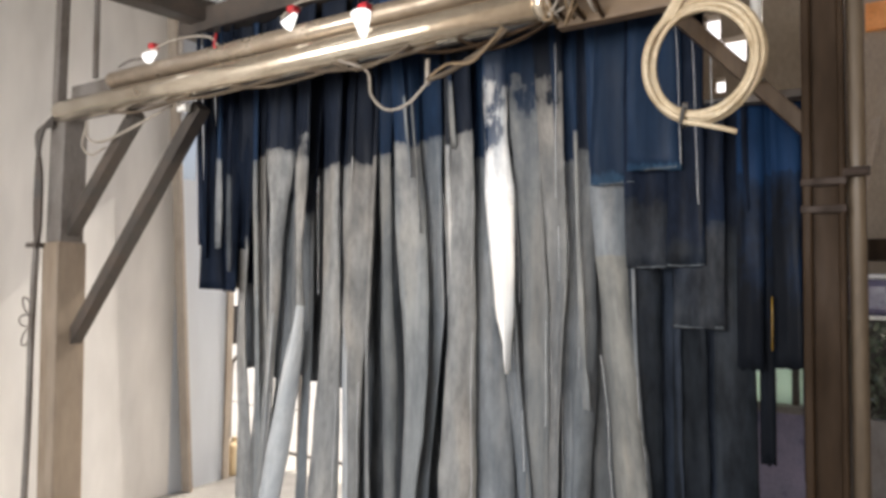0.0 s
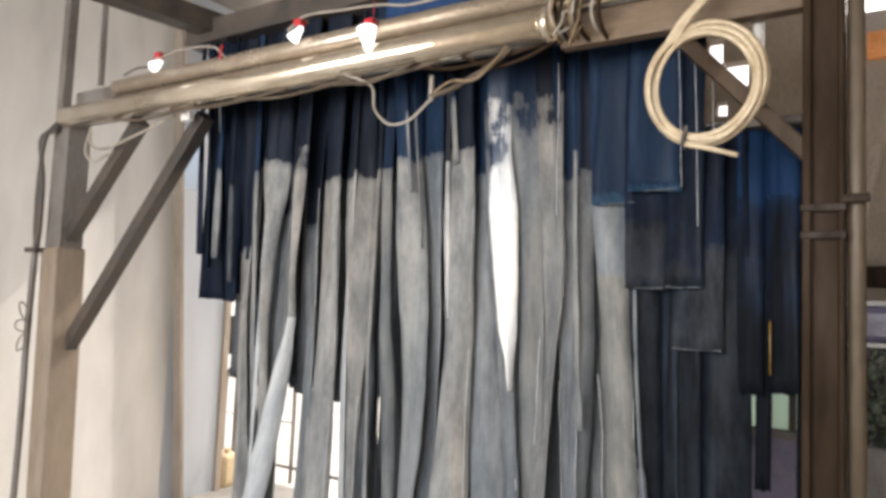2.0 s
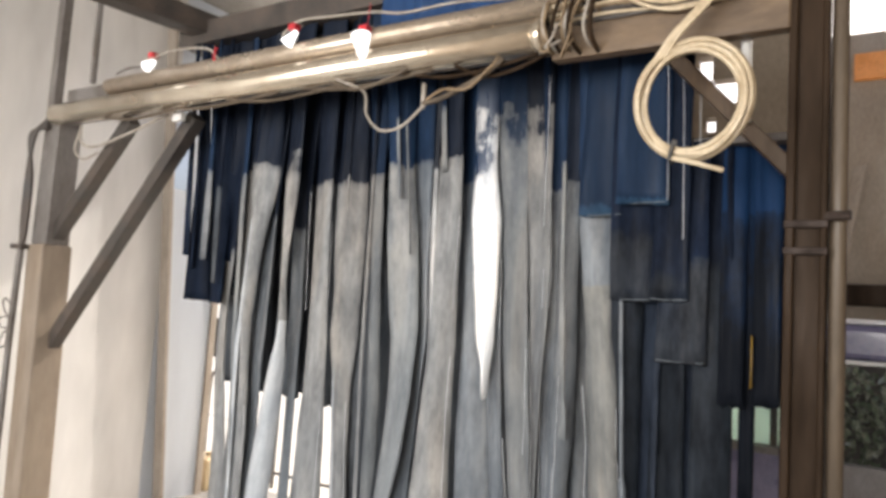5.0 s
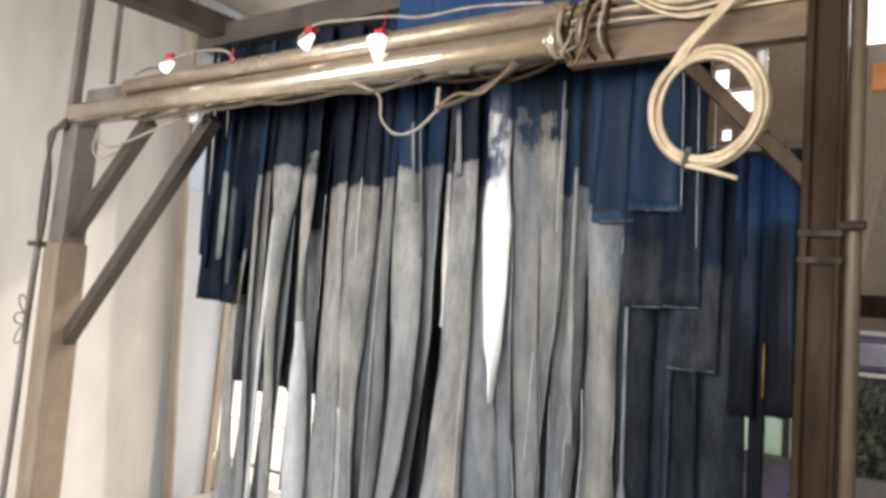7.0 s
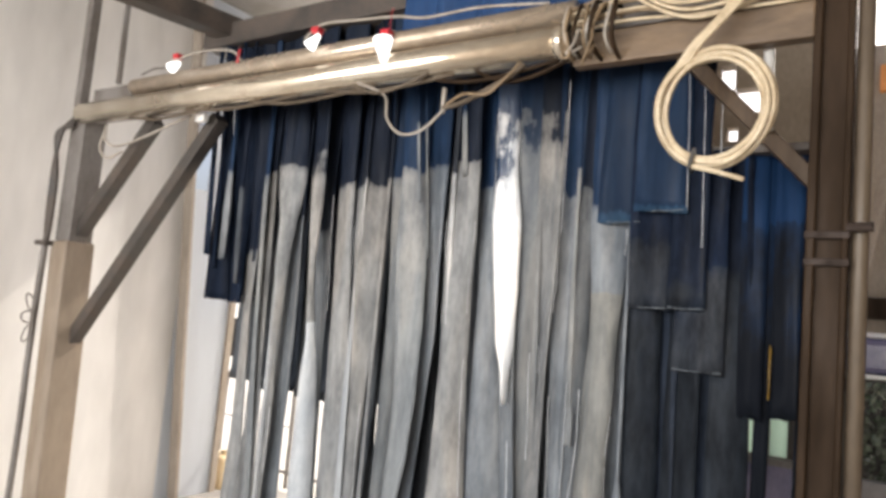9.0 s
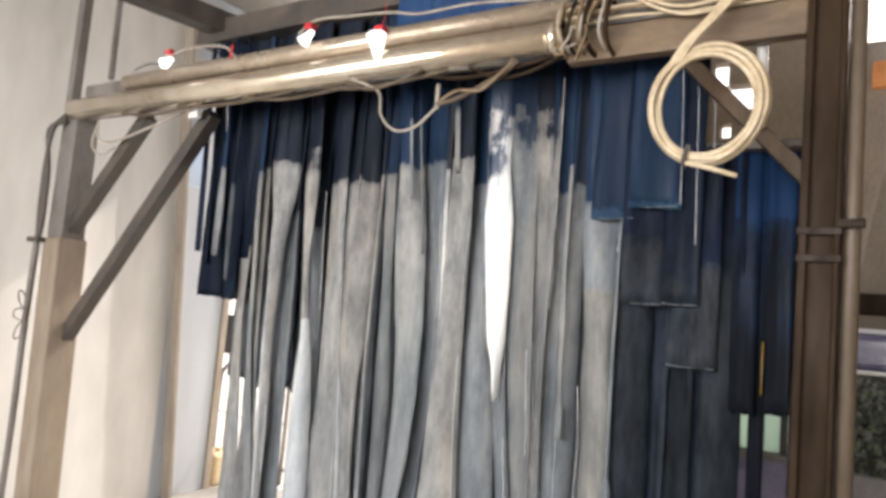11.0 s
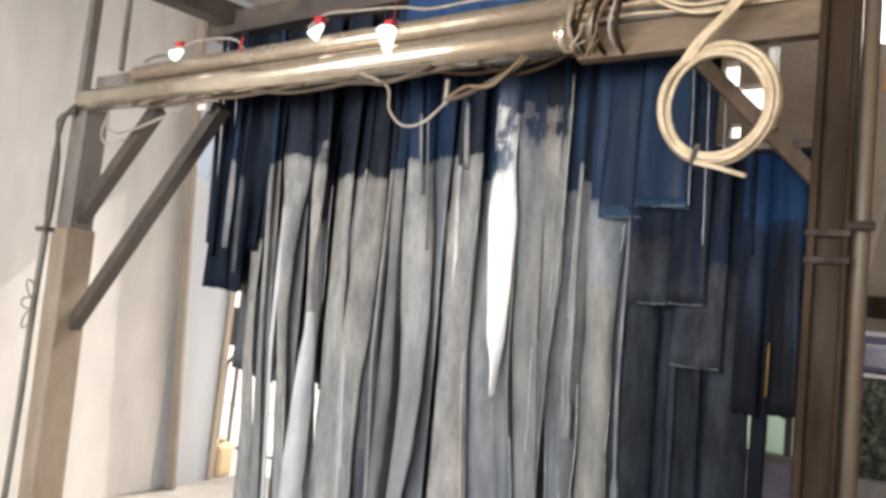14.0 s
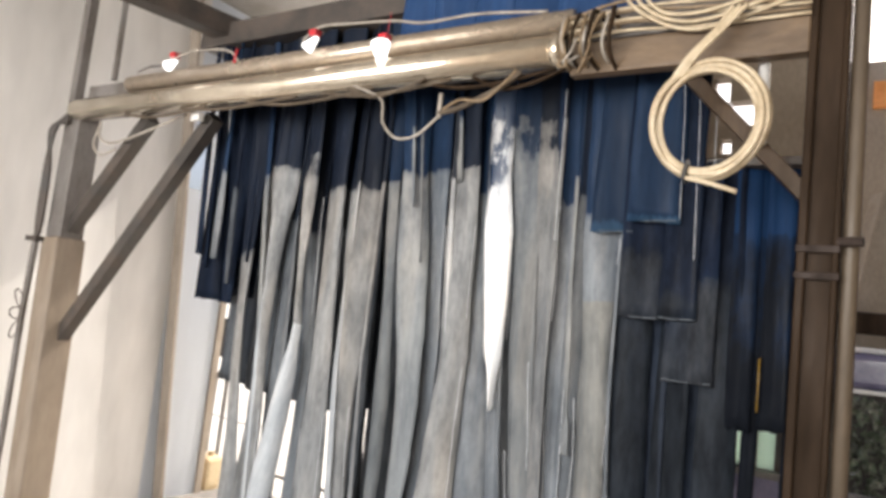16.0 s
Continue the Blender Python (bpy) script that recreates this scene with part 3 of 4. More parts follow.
strip(-0.033, 0.300, ((2.33, 0.003, 0.084), (2.14, 0.019, 0.090), (1.88, 0.034, 0.076), (1.61, 0.047, 0.084), (1.35, 0.053, 0.093), (1.10, 0.052, 0.074), (0.90, 0.039, 0.057)), 2.38, LIGHT2, ((-0.75, 3.89), (0.49, 2.31), (-0.26, 3.36), (0.70, 0.73)), 0.42, joint=1.61, between=((-0.93, 6.00), (-1.27, 3.11), (-0.16, 1.25)))
strip(0.090, 0.270, ((2.40, 0.118, 0.107), (2.01, 0.145, 0.139), (1.62, 0.170, 0.137), (1.37, 0.178, 0.138), (1.12, 0.167, 0.138), (0.92, 0.138, 0.108)), 2.42, LIGHT2, ((1.48, -0.57), (2.82, -6.00), (1.76, -2.39), (2.20, 0.09)), 0.42, joint=1.62, between=((1.59, -0.30), (0.83, -2.03), (1.63, -0.35)))
strip(0.190, 0.310, ((2.41, 0.215, 0.151), (2.02, 0.239, 0.117), (1.63, 0.244, 0.122), (1.25, 0.218, 0.091), (0.93, 0.180, 0.082)), 2.44, MID2, ((1.86, -2.46), (1.71, -0.97), (2.24, -1.64), (2.51, 2.53)), 0.42, joint=1.63, between=((1.55, 2.02), (0.44, -0.24), (0.66, 5.12)))
strip(0.399, 0.250, ((2.39, 0.411, 0.151), (2.14, 0.418, 0.141), (1.89, 0.421, 0.120), (1.65, 0.423, 0.108), (1.41, 0.427, 0.109), (1.18, 0.434, 0.119), (0.99, 0.439, 0.135)), 2.43, LIGHT, ((1.13, -3.64), (0.28, -2.56), (0.51, -1.26), (1.65, -5.78)), 0.42, joint=1.60, pale_line=2, between=((1.10, -4.42), (1.20, -4.46), (0.15, 2.08)))
strip(0.448, 0.330, ((2.27, 0.486, 0.097), (1.90, 0.518, 0.089), (1.66, 0.534, 0.102), (1.42, 0.554, 0.117), (1.19, 0.577, 0.128), (1.01, 0.589, 0.127)), 2.33, MID2, ((-0.24, 0.06), (1.03, -3.42), (-0.64, 0.75), (-0.46, -0.43)), 0.42, joint=1.61, between=((-0.01, 0.00), (-0.66, 1.89), (-0.95, 3.38)))
# bright sheen put into this strip's pale colour and tapered outline
strip(0.556, 0.285, ((2.39, 0.589, 0.088), (2.14, 0.618, 0.121), (1.90, 0.633, 0.101), (1.67, 0.638, 0.074), (1.49, 0.660, 0.022), (1.42, 0.666, 0.008)), 2.37, SHEEN_WHITE, ((-0.03, 0), (0.08, 0), (-0.88, 0), (-0.37, 0)), 1.42, label="wet felt strip painted near-white for its bright sheen", skew=0.25, smear=2.63, between=((0.70, 0.00), (-1.15, 0.00), (-1.19, 0.00)))
strip(0.545, 0.32, ((2.39, 0.575, 0.10), (1.90, 0.620, 0.09), (1.49, 0.660, 0.07), (1.33, 0.675, 0.066), (1.04, 0.702, 0.072)), 2.39, MID2, ((-0.03, 2.0), (0.08, -0.45), (-0.88, 4.66), (-0.37, 0.35)), 0.42, joint=1.46, smear=2.64)
strip(0.690, 0.310, ((2.39, 0.689, 0.133), (2.15, 0.716, 0.117), (1.91, 0.726, 0.116), (1.68, 0.728, 0.120), (1.45, 0.741, 0.121), (1.22, 0.750, 0.110), (1.05, 0.756, 0.099)), 2.52, LIGHT2, ((1.6, -2.5), (1.0, 0.4), (0.1, 1.8), (0.9, 1.5)), 0.42, joint=1.68, pale_line=2, smear=2.63, between=((1.20, -2.46), (0.94, 2.75), (0.21, 3.24)))
strip(0.800, 0.290, ((2.43, 0.804, 0.112), (2.14, 0.809, 0.105), (1.91, 0.817, 0.102), (1.78, 0.814, 0.089), (1.57, 0.811, 0.069), (1.26, 0.820, 0.053)), 2.50, LIGHT, ((2.6, -5.0), (2.0, -2.0), (0.3, 1.5), (1.3, 1.0)), 0.80, joint=1.75, pale_line=2, smear=2.63, between=((2.13, -6.00), (1.93, -5.60), (0.75, -1.63)))
strip(0.885, 0.315, ((2.15, 0.885, 0.073), (1.92, 0.891, 0.078), (1.69, 0.887, 0.080), (1.47, 0.896, 0.067), (1.25, 0.903, 0.059), (1.08, 0.906, 0.052)), 2.30, MID2, ((1.22, -2.48), (0.99, -1.84), (-0.83, 2.05), (0.98, 0.30)), 0.42, joint=1.65, pale_line=2, between=((1.36, -0.80), (1.01, -1.99), (-0.47, 3.21)))
strip(0.955, 0.330, ((2.15, 0.939, 0.087), (1.92, 0.949, 0.081), (1.70, 0.946, 0.073), (1.48, 0.947, 0.075), (1.26, 0.949, 0.074), (1.08, 0.944, 0.065)), 2.31, MID, ((1.22, -2.48), (0.99, -1.84), (-0.83, 2.05), (0.98, 0.30)), 0.42, joint=1.58)
strip(1.063, 0.260, ((2.14, 1.080, 0.136), (1.92, 1.087, 0.120), (1.71, 1.080, 0.097), (1.50, 1.065, 0.117), (1.29, 1.069, 0.103), (1.12, 1.059, 0.120)), 2.24, MID2, ((0.95, 6.00), (1.57, 4.44), (-0.74, 5.87), (-0.03, 3.54)), 0.42, joint=1.88, low=GREIGE, pale_line=2, between=((1.45, 3.99), (0.61, 3.48), (-0.80, 3.69)))
strip(1.119, 0.310, ((2.04, 1.134, 0.079), (1.72, 1.142, 0.078), (1.50, 1.148, 0.075), (1.30, 1.145, 0.084), (1.13, 1.142, 0.081)), 2.19, MID, ((1.09, 2.99), (2.06, 0.19), (-0.68, 2.09), (-0.38, 2.92)), 0.42, joint=1.67)
strip(-1.128, 0.42, ((2.385, -1.098, 0.182), (1.512, -1.039, 0.161), (0.688, -0.984, 0.142)), 2.38, FILL, None, 1.30)
strip(-0.825, 0.42, ((2.378, -0.825, 0.169), (1.533, -0.825, 0.151), (0.721, -0.825, 0.134)), 2.38, FILL, None, 1.27)
strip(-0.573, 0.42, ((2.372, -0.570, 0.157), (1.557, -0.566, 0.140), (0.776, -0.561, 0.125)), 2.37, FILL, None, 1.27)
strip(-0.315, 0.42, ((2.365, -0.315, 0.146), (1.581, -0.316, 0.130), (0.828, -0.317, 0.116)), 2.37, FILL, None, 1.25)
strip(-0.183, 0.42, ((2.361, -0.168, 0.173), (1.597, -0.145, 0.155), (0.868, -0.122, 0.137)), 2.36, FILL)
strip(-0.025, 0.42, ((2.357, 0.002, 0.165), (1.614, 0.040, 0.146), (0.909, 0.076, 0.128)), 2.36, FILL)
strip(0.148, 0.42, ((2.353, 0.158, 0.156), (1.627, 0.172, 0.139), (0.933, 0.186, 0.123)), 2.35, FILL)
strip(0.416, 0.42, ((2.346, 0.422, 0.143), (1.651, 0.431, 0.128), (0.985, 0.439, 0.113)), 2.35, FILL)
strip(0.591, 0.42, ((2.341, 0.610, 0.134), (1.670, 0.634, 0.119), (1.031, 0.657, 0.105)), 2.34, MID)
strip(0.766, 0.42, ((2.337, 0.772, 0.126), (1.683, 0.779, 0.113), (1.058, 0.786, 0.100)), 2.34, MID)
strip(0.869, 0.42, ((2.334, 0.888, 0.120), (1.696, 0.911, 0.108), (1.089, 0.932, 0.095)), 2.33, MID)
strip(0.935, 0.42, ((2.333, 0.962, 0.117), (1.704, 0.995, 0.104), (1.109, 1.026, 0.092)), 2.33, MID)
NARROW = "narrow grey felt strip hanging between wider ones, some painted as highlights"
for x, lean, w, fade, bottom in ((0.075, 0.115, 0.018, 2.62, 2.25), (0.125, 0.11, 0.012, 2.60, 2.0), (0.33, 0.10, 0.028, 2.64, 2.36), ):
    strip(x, 0.235, tuple((TOP - d, x + lean * d, w * k) for d, k in ((0.6, 1.0), (1.1, 0.8), (2.0, 0.9))), fade, LIGHT2, None, bottom, NARROW, 0.6, TOP - 0.001)
strip(-0.890, 0.285, ((2.26, -0.890, 0.040), (1.53, -0.829, 0.034), (0.72, -0.781, 0.037)), 2.42, LIGHT2, ((0.57, -2.01), (-0.73, 3.60), (0.88, 5.14), (3.35, -4.38)), 0.50, NARROW, joint=1.5)
# the palest slivers from here on paint glints and highlights along neighbouring strips
strip(-0.699, 0.275, ((1.72, -0.699, 0.029), (1.37, -0.698, 0.037), (0.97, -0.692, 0.044)), 2.38, SHEEN_PALE, ((-0.48, -4.15), (-4.47, 6.00), (0.58, 4.63), (-0.51, 3.00)), 0.60, NARROW, joint=1.5)
strip(-0.018, 0.275, ((1.71, -0.018, 0.017), (1.35, -0.023, 0.023), (0.89, -0.022, 0.026)), 2.38, LIGHT, ((-1.87, 3.33), (0.86, 1.44), (-0.06, 4.92), (-0.21, 3.18)), 0.50, NARROW, joint=1.5)
strip(-0.161, 0.275, ((1.59, -0.161, 0.014), (1.33, -0.161, 0.021), (0.91, -0.144, 0.024)), 2.38, SHEEN_PALE, ((-1.38, 1.41), (0.37, 1.50), (-1.10, 6.00), (-0.48, 3.30)), 0.60, NARROW, joint=1.5)
strip(0.353, 0.240, ((2.26, 0.353, 0.024), (2.01, 0.376, 0.035), (1.74, 0.383, 0.014)), 2.38, SHEEN_PALE, ((1.13, -3.64), (0.28, -2.56), (0.51, -1.26), (1.65, -5.78)), 1.70, NARROW, joint=1.5)
strip(0.930, 0.270, ((1.96, 0.930, 0.014), (1.70, 0.955, 0.021), (1.44, 0.961, 0.011)), 2.38, LIGHT2, ((1.22, -2.48), (0.99, -1.84), (-0.83, 2.05), (0.98, 0.30)), 1.30, NARROW, joint=1.5)
strip(1.161, 0.250, ((2.10, 1.161, 0.013), (1.72, 1.162, 0.015), (1.19, 1.172, 0.012)), 2.38, MID2, ((1.09, 2.99), (2.06, 0.19), (-0.68, 2.09), (-0.38, 2.92)), 0.70, NARROW, joint=1.5)
plain(0.0, 0.47, 0.14, 0.45, None, BLUE, "long blue felt strip behind the grey ones", 0.4, TOP, 0.04)
# dark strips at the exit edge and their torn tails
SHORT = "short dark navy felt strip with a torn end"
plain(-1.265, 0.27, 0.15, 1.73, None, NAVY, SHORT, 0.5, TOP, 0.07)
plain(-1.13, 0.30, 0.15, 1.72, None, NAVY, SHORT, 0.5, TOP, 0.05)
plain(-1.02, 0.31, 0.13, 1.95, None, NAVY, SHORT, 0.5, TOP, 0.04)
plain(-1.31, 0.23, 0.04, 1.97, None, NAVY, "narrow torn navy felt strip end", 0.9, TOP, 0.06)
plain(-1.25, 0.24, 0.03, 1.90, None, NAVY, "narrow torn navy felt strip end", 0.9, TOP, 0.05)
plain(-1.20, 0.37, 0.16, 1.78, None, NAVY, SHORT, 0.3, TOP, 0.055)
plain(-1.08, 0.38, 0.16, 1.76, None, NAVY, SHORT, 0.3, TOP, 0.05)
strip(-1.103, 0.225, ((2.44, -1.103, 0.024), (2.19, -1.082, 0.033), (1.95, -1.087, 0.019)), 2.44, MID2, None, 1.95, "thin torn grey felt strip before the navy ones", 0.9)
strip(-1.024, 0.235, ((2.35, -1.024, 0.014), (2.06, -0.999, 0.023), (1.82, -0.993, 0.018)), 2.35, FILL, None, 1.82, "thin torn grey felt strip before the navy ones", 0.9)
# layered dark strips at the post edge
plain(1.13, 0.215, 0.16, 2.15, 2.2, BLUE, "wide short blue felt strip", 0.2, hem=True)
plain(1.285, 0.20, 0.17, 2.19, 2.22, BLUE, "wide short blue felt strip", 0.2, hem=True)
plain(1.25, 0.235, 0.15, 1.84, 2.1, SLATE, "dark slate felt strip of middle length", 0.2, hem=True)
plain(1.385, 0.23, 0.13, 1.845, 1.95, SLATE2, "dark slate felt strip of middle length", 0.2, hem=True)
plain(1.425, 0.25, 0.17, 1.63, 2.0, SLATE, "dark slate felt strip with a squared end", 0.2, 2.41, hem=True)
LOW = 2.41
for i, (x, b) in enumerate(((1.20, 0.5), (1.27, 0.45), (1.36, 0.5), (1.46, 0.6), (1.52, 0.55))):
    plain(x, 0.29 + 0.03 * (i % 2), 0.12, b, 2.0, (SLATE2, NAVY)[i % 2], "long dark slate felt strip", 0.4, TOP if i < 3 else LOW, 0.01, (0, -1, 0, 0, 0)[i])
for i, (x, b, w) in enumerate(((1.59, 1.50, 0.08), (1.636, 1.19, 0.05), (1.70, 1.51, 0.085), (1.76, 1.15, 0.04))):
    plain(x, 0.28 + 0.03 * (i % 2), w, b, 2.17, DEEP, "dark navy felt strip ending above the floor", 0.5, LOW)
plain(1.715, 0.36, 0.15, 1.70, None, DEEP, "blue felt strip behind the dark ones", 0.3, LOW)
# added golden sliver draws a glint between the dark strips
plain(1.656, 0.262, 0.006, 1.57, None, GOLD, "narrow golden strip painting a thin glint", 0.3, 1.74)
# rear layer, navy, shorter at the exit side
for i in range(1, 18):
    x = -1.30 + i * 0.145
    if i in (2, 3, 4, 5, 6):
        plain(x + 0.07, 0.50, 0.15, 1.32 - 0.02 * (i % 2), 2.3, REAR, "navy felt strip of the rear curtain layer", 0.3, TOP, 0.01)
    plain(x, 0.56 + 0.03 * (i % 2), 0.155, (1.30 - 0.03 * (i % 3)) if i < 8 else 0.45 + 0.1 * (i % 2), 2.3, REAR, "navy felt strip of the rear curtain layer", 0.4, TOP, 0.01)


HEADER = felt("bright_blue_felt", (0.022, 0.058, 0.15), (0.035, 0.08, 0.15))
header = thing("header_cloth", "blue felt header hanging in flaps over the curtain rail", "cloth")
for i in range(6):
    x = 0.16 + 0.2 * i
    flap = part("flap", cloth(((3.6, x, 0.2), (3.3, x, 0.205), (2.9, x + 0.01, 0.2)), 3.6, 2.92 - 0.02 * (i % 2), (0, 0, 0), None, 90 + i, 0.21), HEADER, header)
    flap.location = (0, 0.15 + 0.008 * (i % 2), 0)
part("header_rail", box((0.06, 0.16, 3.585), (1.27, 0.19, 3.61), 0.004), DARK_STEEL, header)
for x in (0.1, 0.66, 1.22):
    part("hanger", tube([(x, 0.175, 3.60), (x, 0.175, 3.95), (x, 0.175, 4.295)], 0.008, 6), DARK_STEEL, header)


# ---- cables and fittings ----
coil = thing("cable_coil", "coiled cream cable hanging tied from the arch beam", "cable coil", "", (1.519, -0.12, 2.456))
rnd = random.Random(4)
for i in range(6):
    rad, dx, dz, dy = 0.152 + 0.0058 * i, rnd.uniform(-0.008, 0.008), rnd.uniform(-0.008, 0.008), rnd.uniform(-0.016, 0.016)
    w = rnd.uniform(0, 6)
    loop = [(dx + rad * 0.95 * math.cos(a), dy + 0.012 * math.sin(2 * a + w), dz + rad * 1.05 * math.sin(a)) for a in [k * math.pi / 24 for k in range(48)]]
    part("cable_loop", tube(loop, 0.009, 7, True), CREAM, coil, "", True)
part("tie", tube([(-0.05, -0.025, -0.15), (-0.052, 0.025, -0.155), (-0.06, 0.02, -0.195), (-0.058, -0.025, -0.192)], 0.007, 6, True), BLACK, coil, "dark tie")
part("loose_end", tube(spline([(-0.05, -0.02, -0.19), (0.02, -0.03, -0.21), (0.10, -0.02, -0.235)]), 0.0075, 7), CREAM, coil, "", True)
for k in range(3):
    part("lead", tube(spline([(-0.12 + 0.015 * k, -0.01, 0.13), (-0.07 + 0.012 * k, -0.02, 0.2), (0.0 + 0.012 * k, -0.01, 0.28), (0.05 + 0.02 * k, 0.0, 0.36)]), 0.0075, 7), CREAM, coil, "", True)

bundle = thing("cable_bundle", "bundle of cream cables draped along the arch beam", "cables")
for k in range(3):
    o = 0.03 * k
    part("cable", tube(spline([(1.16 + o, -0.06 - 0.01 * (k % 3), 3.02), (1.24 + o, -0.08, 2.88), (1.39, -0.07 - 0.008 * k, 2.79 + 0.02 * k), (1.53, -0.06, 2.79 + o), (1.75, -0.05, 2.86 + o)]), 0.007, 6), CREAM, bundle, "", True)
for k in range(6):
    part("cable", tube(spline([(1.0, -0.05 - 0.006 * k, 2.80 + 0.014 * k), (1.2, -0.05, 2.815 + 0.02 * k + 0.01 * (k % 2)), (1.45, -0.045, 2.80 + 0.022 * k), (1.78, -0.04, 2.80 + 0.016 * k)]), 0.006, 6), (CREAM, CORD)[k % 2], bundle, "", True)

tangle = thing("cable_tangle", "brown tangle of cord wrapped at the tube end", "cord")
rnd = random.Random(9)
for k in range(9):
    x0, tilt, rad, ph = 0.995 + 0.021 * k, rnd.uniform(-0.5, 0.5), rnd.uniform(0.075, 0.1), rnd.uniform(0, 6)
    pts = [(x0 + tilt * 0.06 * math.sin(a + ph) + 0.006 * math.sin(3 * a), -0.025 + rad * math.cos(a), 2.80 + rad * 1.15 * math.sin(a)) for a in [j * math.pi / 12 for j in range(24)]]
    part("cord", tube(pts, rnd.uniform(0.005, 0.009), 6, True), (CORD, GREY_CABLE, BROWN_STEEL)[k % 3], tangle, "", True)
for k in range(3):
    x0 = 1.0 + 0.05 * k
    pts = [(x0, -0.11, 2.78), (x0 + rnd.uniform(-0.04, 0.04), -0.13, 2.70 + rnd.uniform(-0.02, 0.03)), (x0 + rnd.uniform(-0.05, 0.07), -0.12, 2.69 + rnd.uniform(-0.04, 0.03)), (x0 + rnd.uniform(0, 0.1), -0.10, 2.72)]
    part("cord_end", tube(spline(pts, 6), 0.005, 6), (CORD, GREY_CABLE)[k % 2], tangle, "", True)

slack = thing("slack_wires", "brown slack wires sagging under the spray tube", "wires")
for x0, x1, dz in ((-1.7, -1.0, 0.03), (-1.2, -0.35, 0.025), (-0.7, 0.1, 0.035), (-0.2, 0.5, 0.03), (0.35, 0.95, 0.04), (0.6, 1.0, 0.06)):
    part("wire", tube(spline([(x0, -0.04, 2.708), ((2 * x0 + x1) / 3, -0.045, 2.708 - dz), ((x0 + 2 * x1) / 3, -0.05, 2.705 - dz * 0.8), (x1, -0.04, 2.708)]), 0.008, 6), (TAN_PIPE, BROWN_STEEL)[int(x0 > 0)], slack, "", True)

hose = thing("hanging_hose", "thin grey hose with brown wrapped tail looping below the spray tube", "hose")
part("hose_loop", tube(spline([(0.05, -0.1, 2.70), (0.20, -0.1, 2.63), (0.225, -0.1, 2.53), (0.30, -0.1, 2.46), (0.40, -0.1, 2.465), (0.49, -0.1, 2.53), (0.52, -0.1, 2.555)]), 0.0058, 8), GREY_CABLE, hose, "", True)
part("hose_tail", tube(spline([(0.50, -0.1, 2.55), (0.58, -0.1, 2.562), (0.68, -0.095, 2.60), (0.76, -0.08, 2.645), (0.82, -0.06, 2.70)]), 0.011, 8), TAN_PIPE, hose, "brown tape-wrapped hose tail", True)
part("hose_tail", tube(spline([(0.52, -0.11, 2.56), (0.60, -0.115, 2.59), (0.70, -0.11, 2.585), (0.78, -0.09, 2.66), (0.80, -0.06, 2.71)]), 0.006, 6), CORD, hose, "brown cord", True)
part("hose_tee", tube([(0.50, -0.1, 2.53), (0.50, -0.1, 2.63)], 0.009, 8), GREY_CABLE, hose, "", True)
part("hose_loop", tube(spline([(0.0, -0.09, 2.70), (0.15, -0.1, 2.645), (0.30, -0.1, 2.665), (0.4, -0.08, 2.71)]), 0.007, 8), TAN_PIPE, hose, "", True)

left_cable = thing("post_cable", "dark cables looping beside the post", "cable")
for k in range(3):
    o = 0.025 * k
    part("cable", tube(spline([(-2.30, -0.03, 2.76 - o), (-2.40 - o, -0.05, 2.66), (-2.44 + o, -0.05, 2.40), (-2.43 + o, -0.05, 2.1), (-2.42, -0.04, 1.95)]), 0.013, 7), DARK_STEEL, left_cable, "", True)
part("cable", tube(spline([(-2.43, -0.04, 2.0), (-2.44, -0.04, 1.4), (-2.43, -0.04, 0.8), (-2.45, -0.04, 0.02)]), 0.02, 8), GREY_STEEL, left_cable, "", True)
part("cable_clip", box((-2.5, -0.07, 1.955), (-2.38, 0.0, 1.985), 0.004), DARK_STEEL, left_cable)
brace_cable = thing("brace_cable", "thin grey cable drooping between post and brace", "cable")
part("cable", tube(spline([(-2.0, 0.0, 2.70), (-1.98, 0.0, 2.60), (-1.85, 0.0, 2.56), (-1.6, 0.0, 2.60), (-1.2, 0.0, 2.69)]), 0.008, 6), GREY_CABLE, brace_cable, "", True)
part("cable", tube(spline([(-1.98, -0.01, 2.68), (-2.02, -0.01, 2.56), (-1.93, -0.01, 2.49), (-1.78, -0.01, 2.52)]), 0.007, 6), GREY_CABLE, brace_cable, "", True)

twist_wire = thing("wire_twist", "thin wire twisted into three loops on the post", "wire")
for cz, ang in ((1.62, 40), (1.505, 0), (1.38, -45)):
    m = pose(-2.42, -0.05, 1.505 + (cz - 1.505) * 0.35, 0, -ang, 180)
    pts = [m @ Vector((0.075 + 0.075 * math.cos(a), 0, 0.035 * math.sin(a))) for a in [math.pi + k * math.pi / 10 for k in range(21)]]
    part("wire_loop", tube(pts, 0.005, 5), GREY_STEEL, twist_wire, "", True)


LAMP_LENS = glow("lit_lamp_lens", (1.0, 0.97, 0.93), 1.6)


def small_lamp(x, z, s, tilt):
    n = thing("spot_lamp", "small lit white spot lamp clipped to the spray pipe", "lamp", "lamps on the spray pipe", (x, -0.10, z))
    bm = bmesh.new()
    bmesh.ops.create_cone(bm, cap_ends=True, segments=14, radius1=0.042 * s, radius2=0.014 * s, depth=0.10 * s, matrix=pose(0, 0, 0, 0, tilt, 0))
    bmesh.ops.bevel(bm, geom=bm.edges[:], offset=0.003, segments=1, affect="EDGES")
    part("bell", bm, LAMP_LENS, n)
    stem = part("stem", tube([(0.0, 0.0, 0.06 * s), (0.0, 0.06, 0.10 * s)], 0.008, 7), GREY_CABLE, n)
    part("clip", box((-0.02, -0.01, 0.05 * s), (0.025, 0.03, 0.085 * s), 0.004), RED, stem, "red clip")
    return n


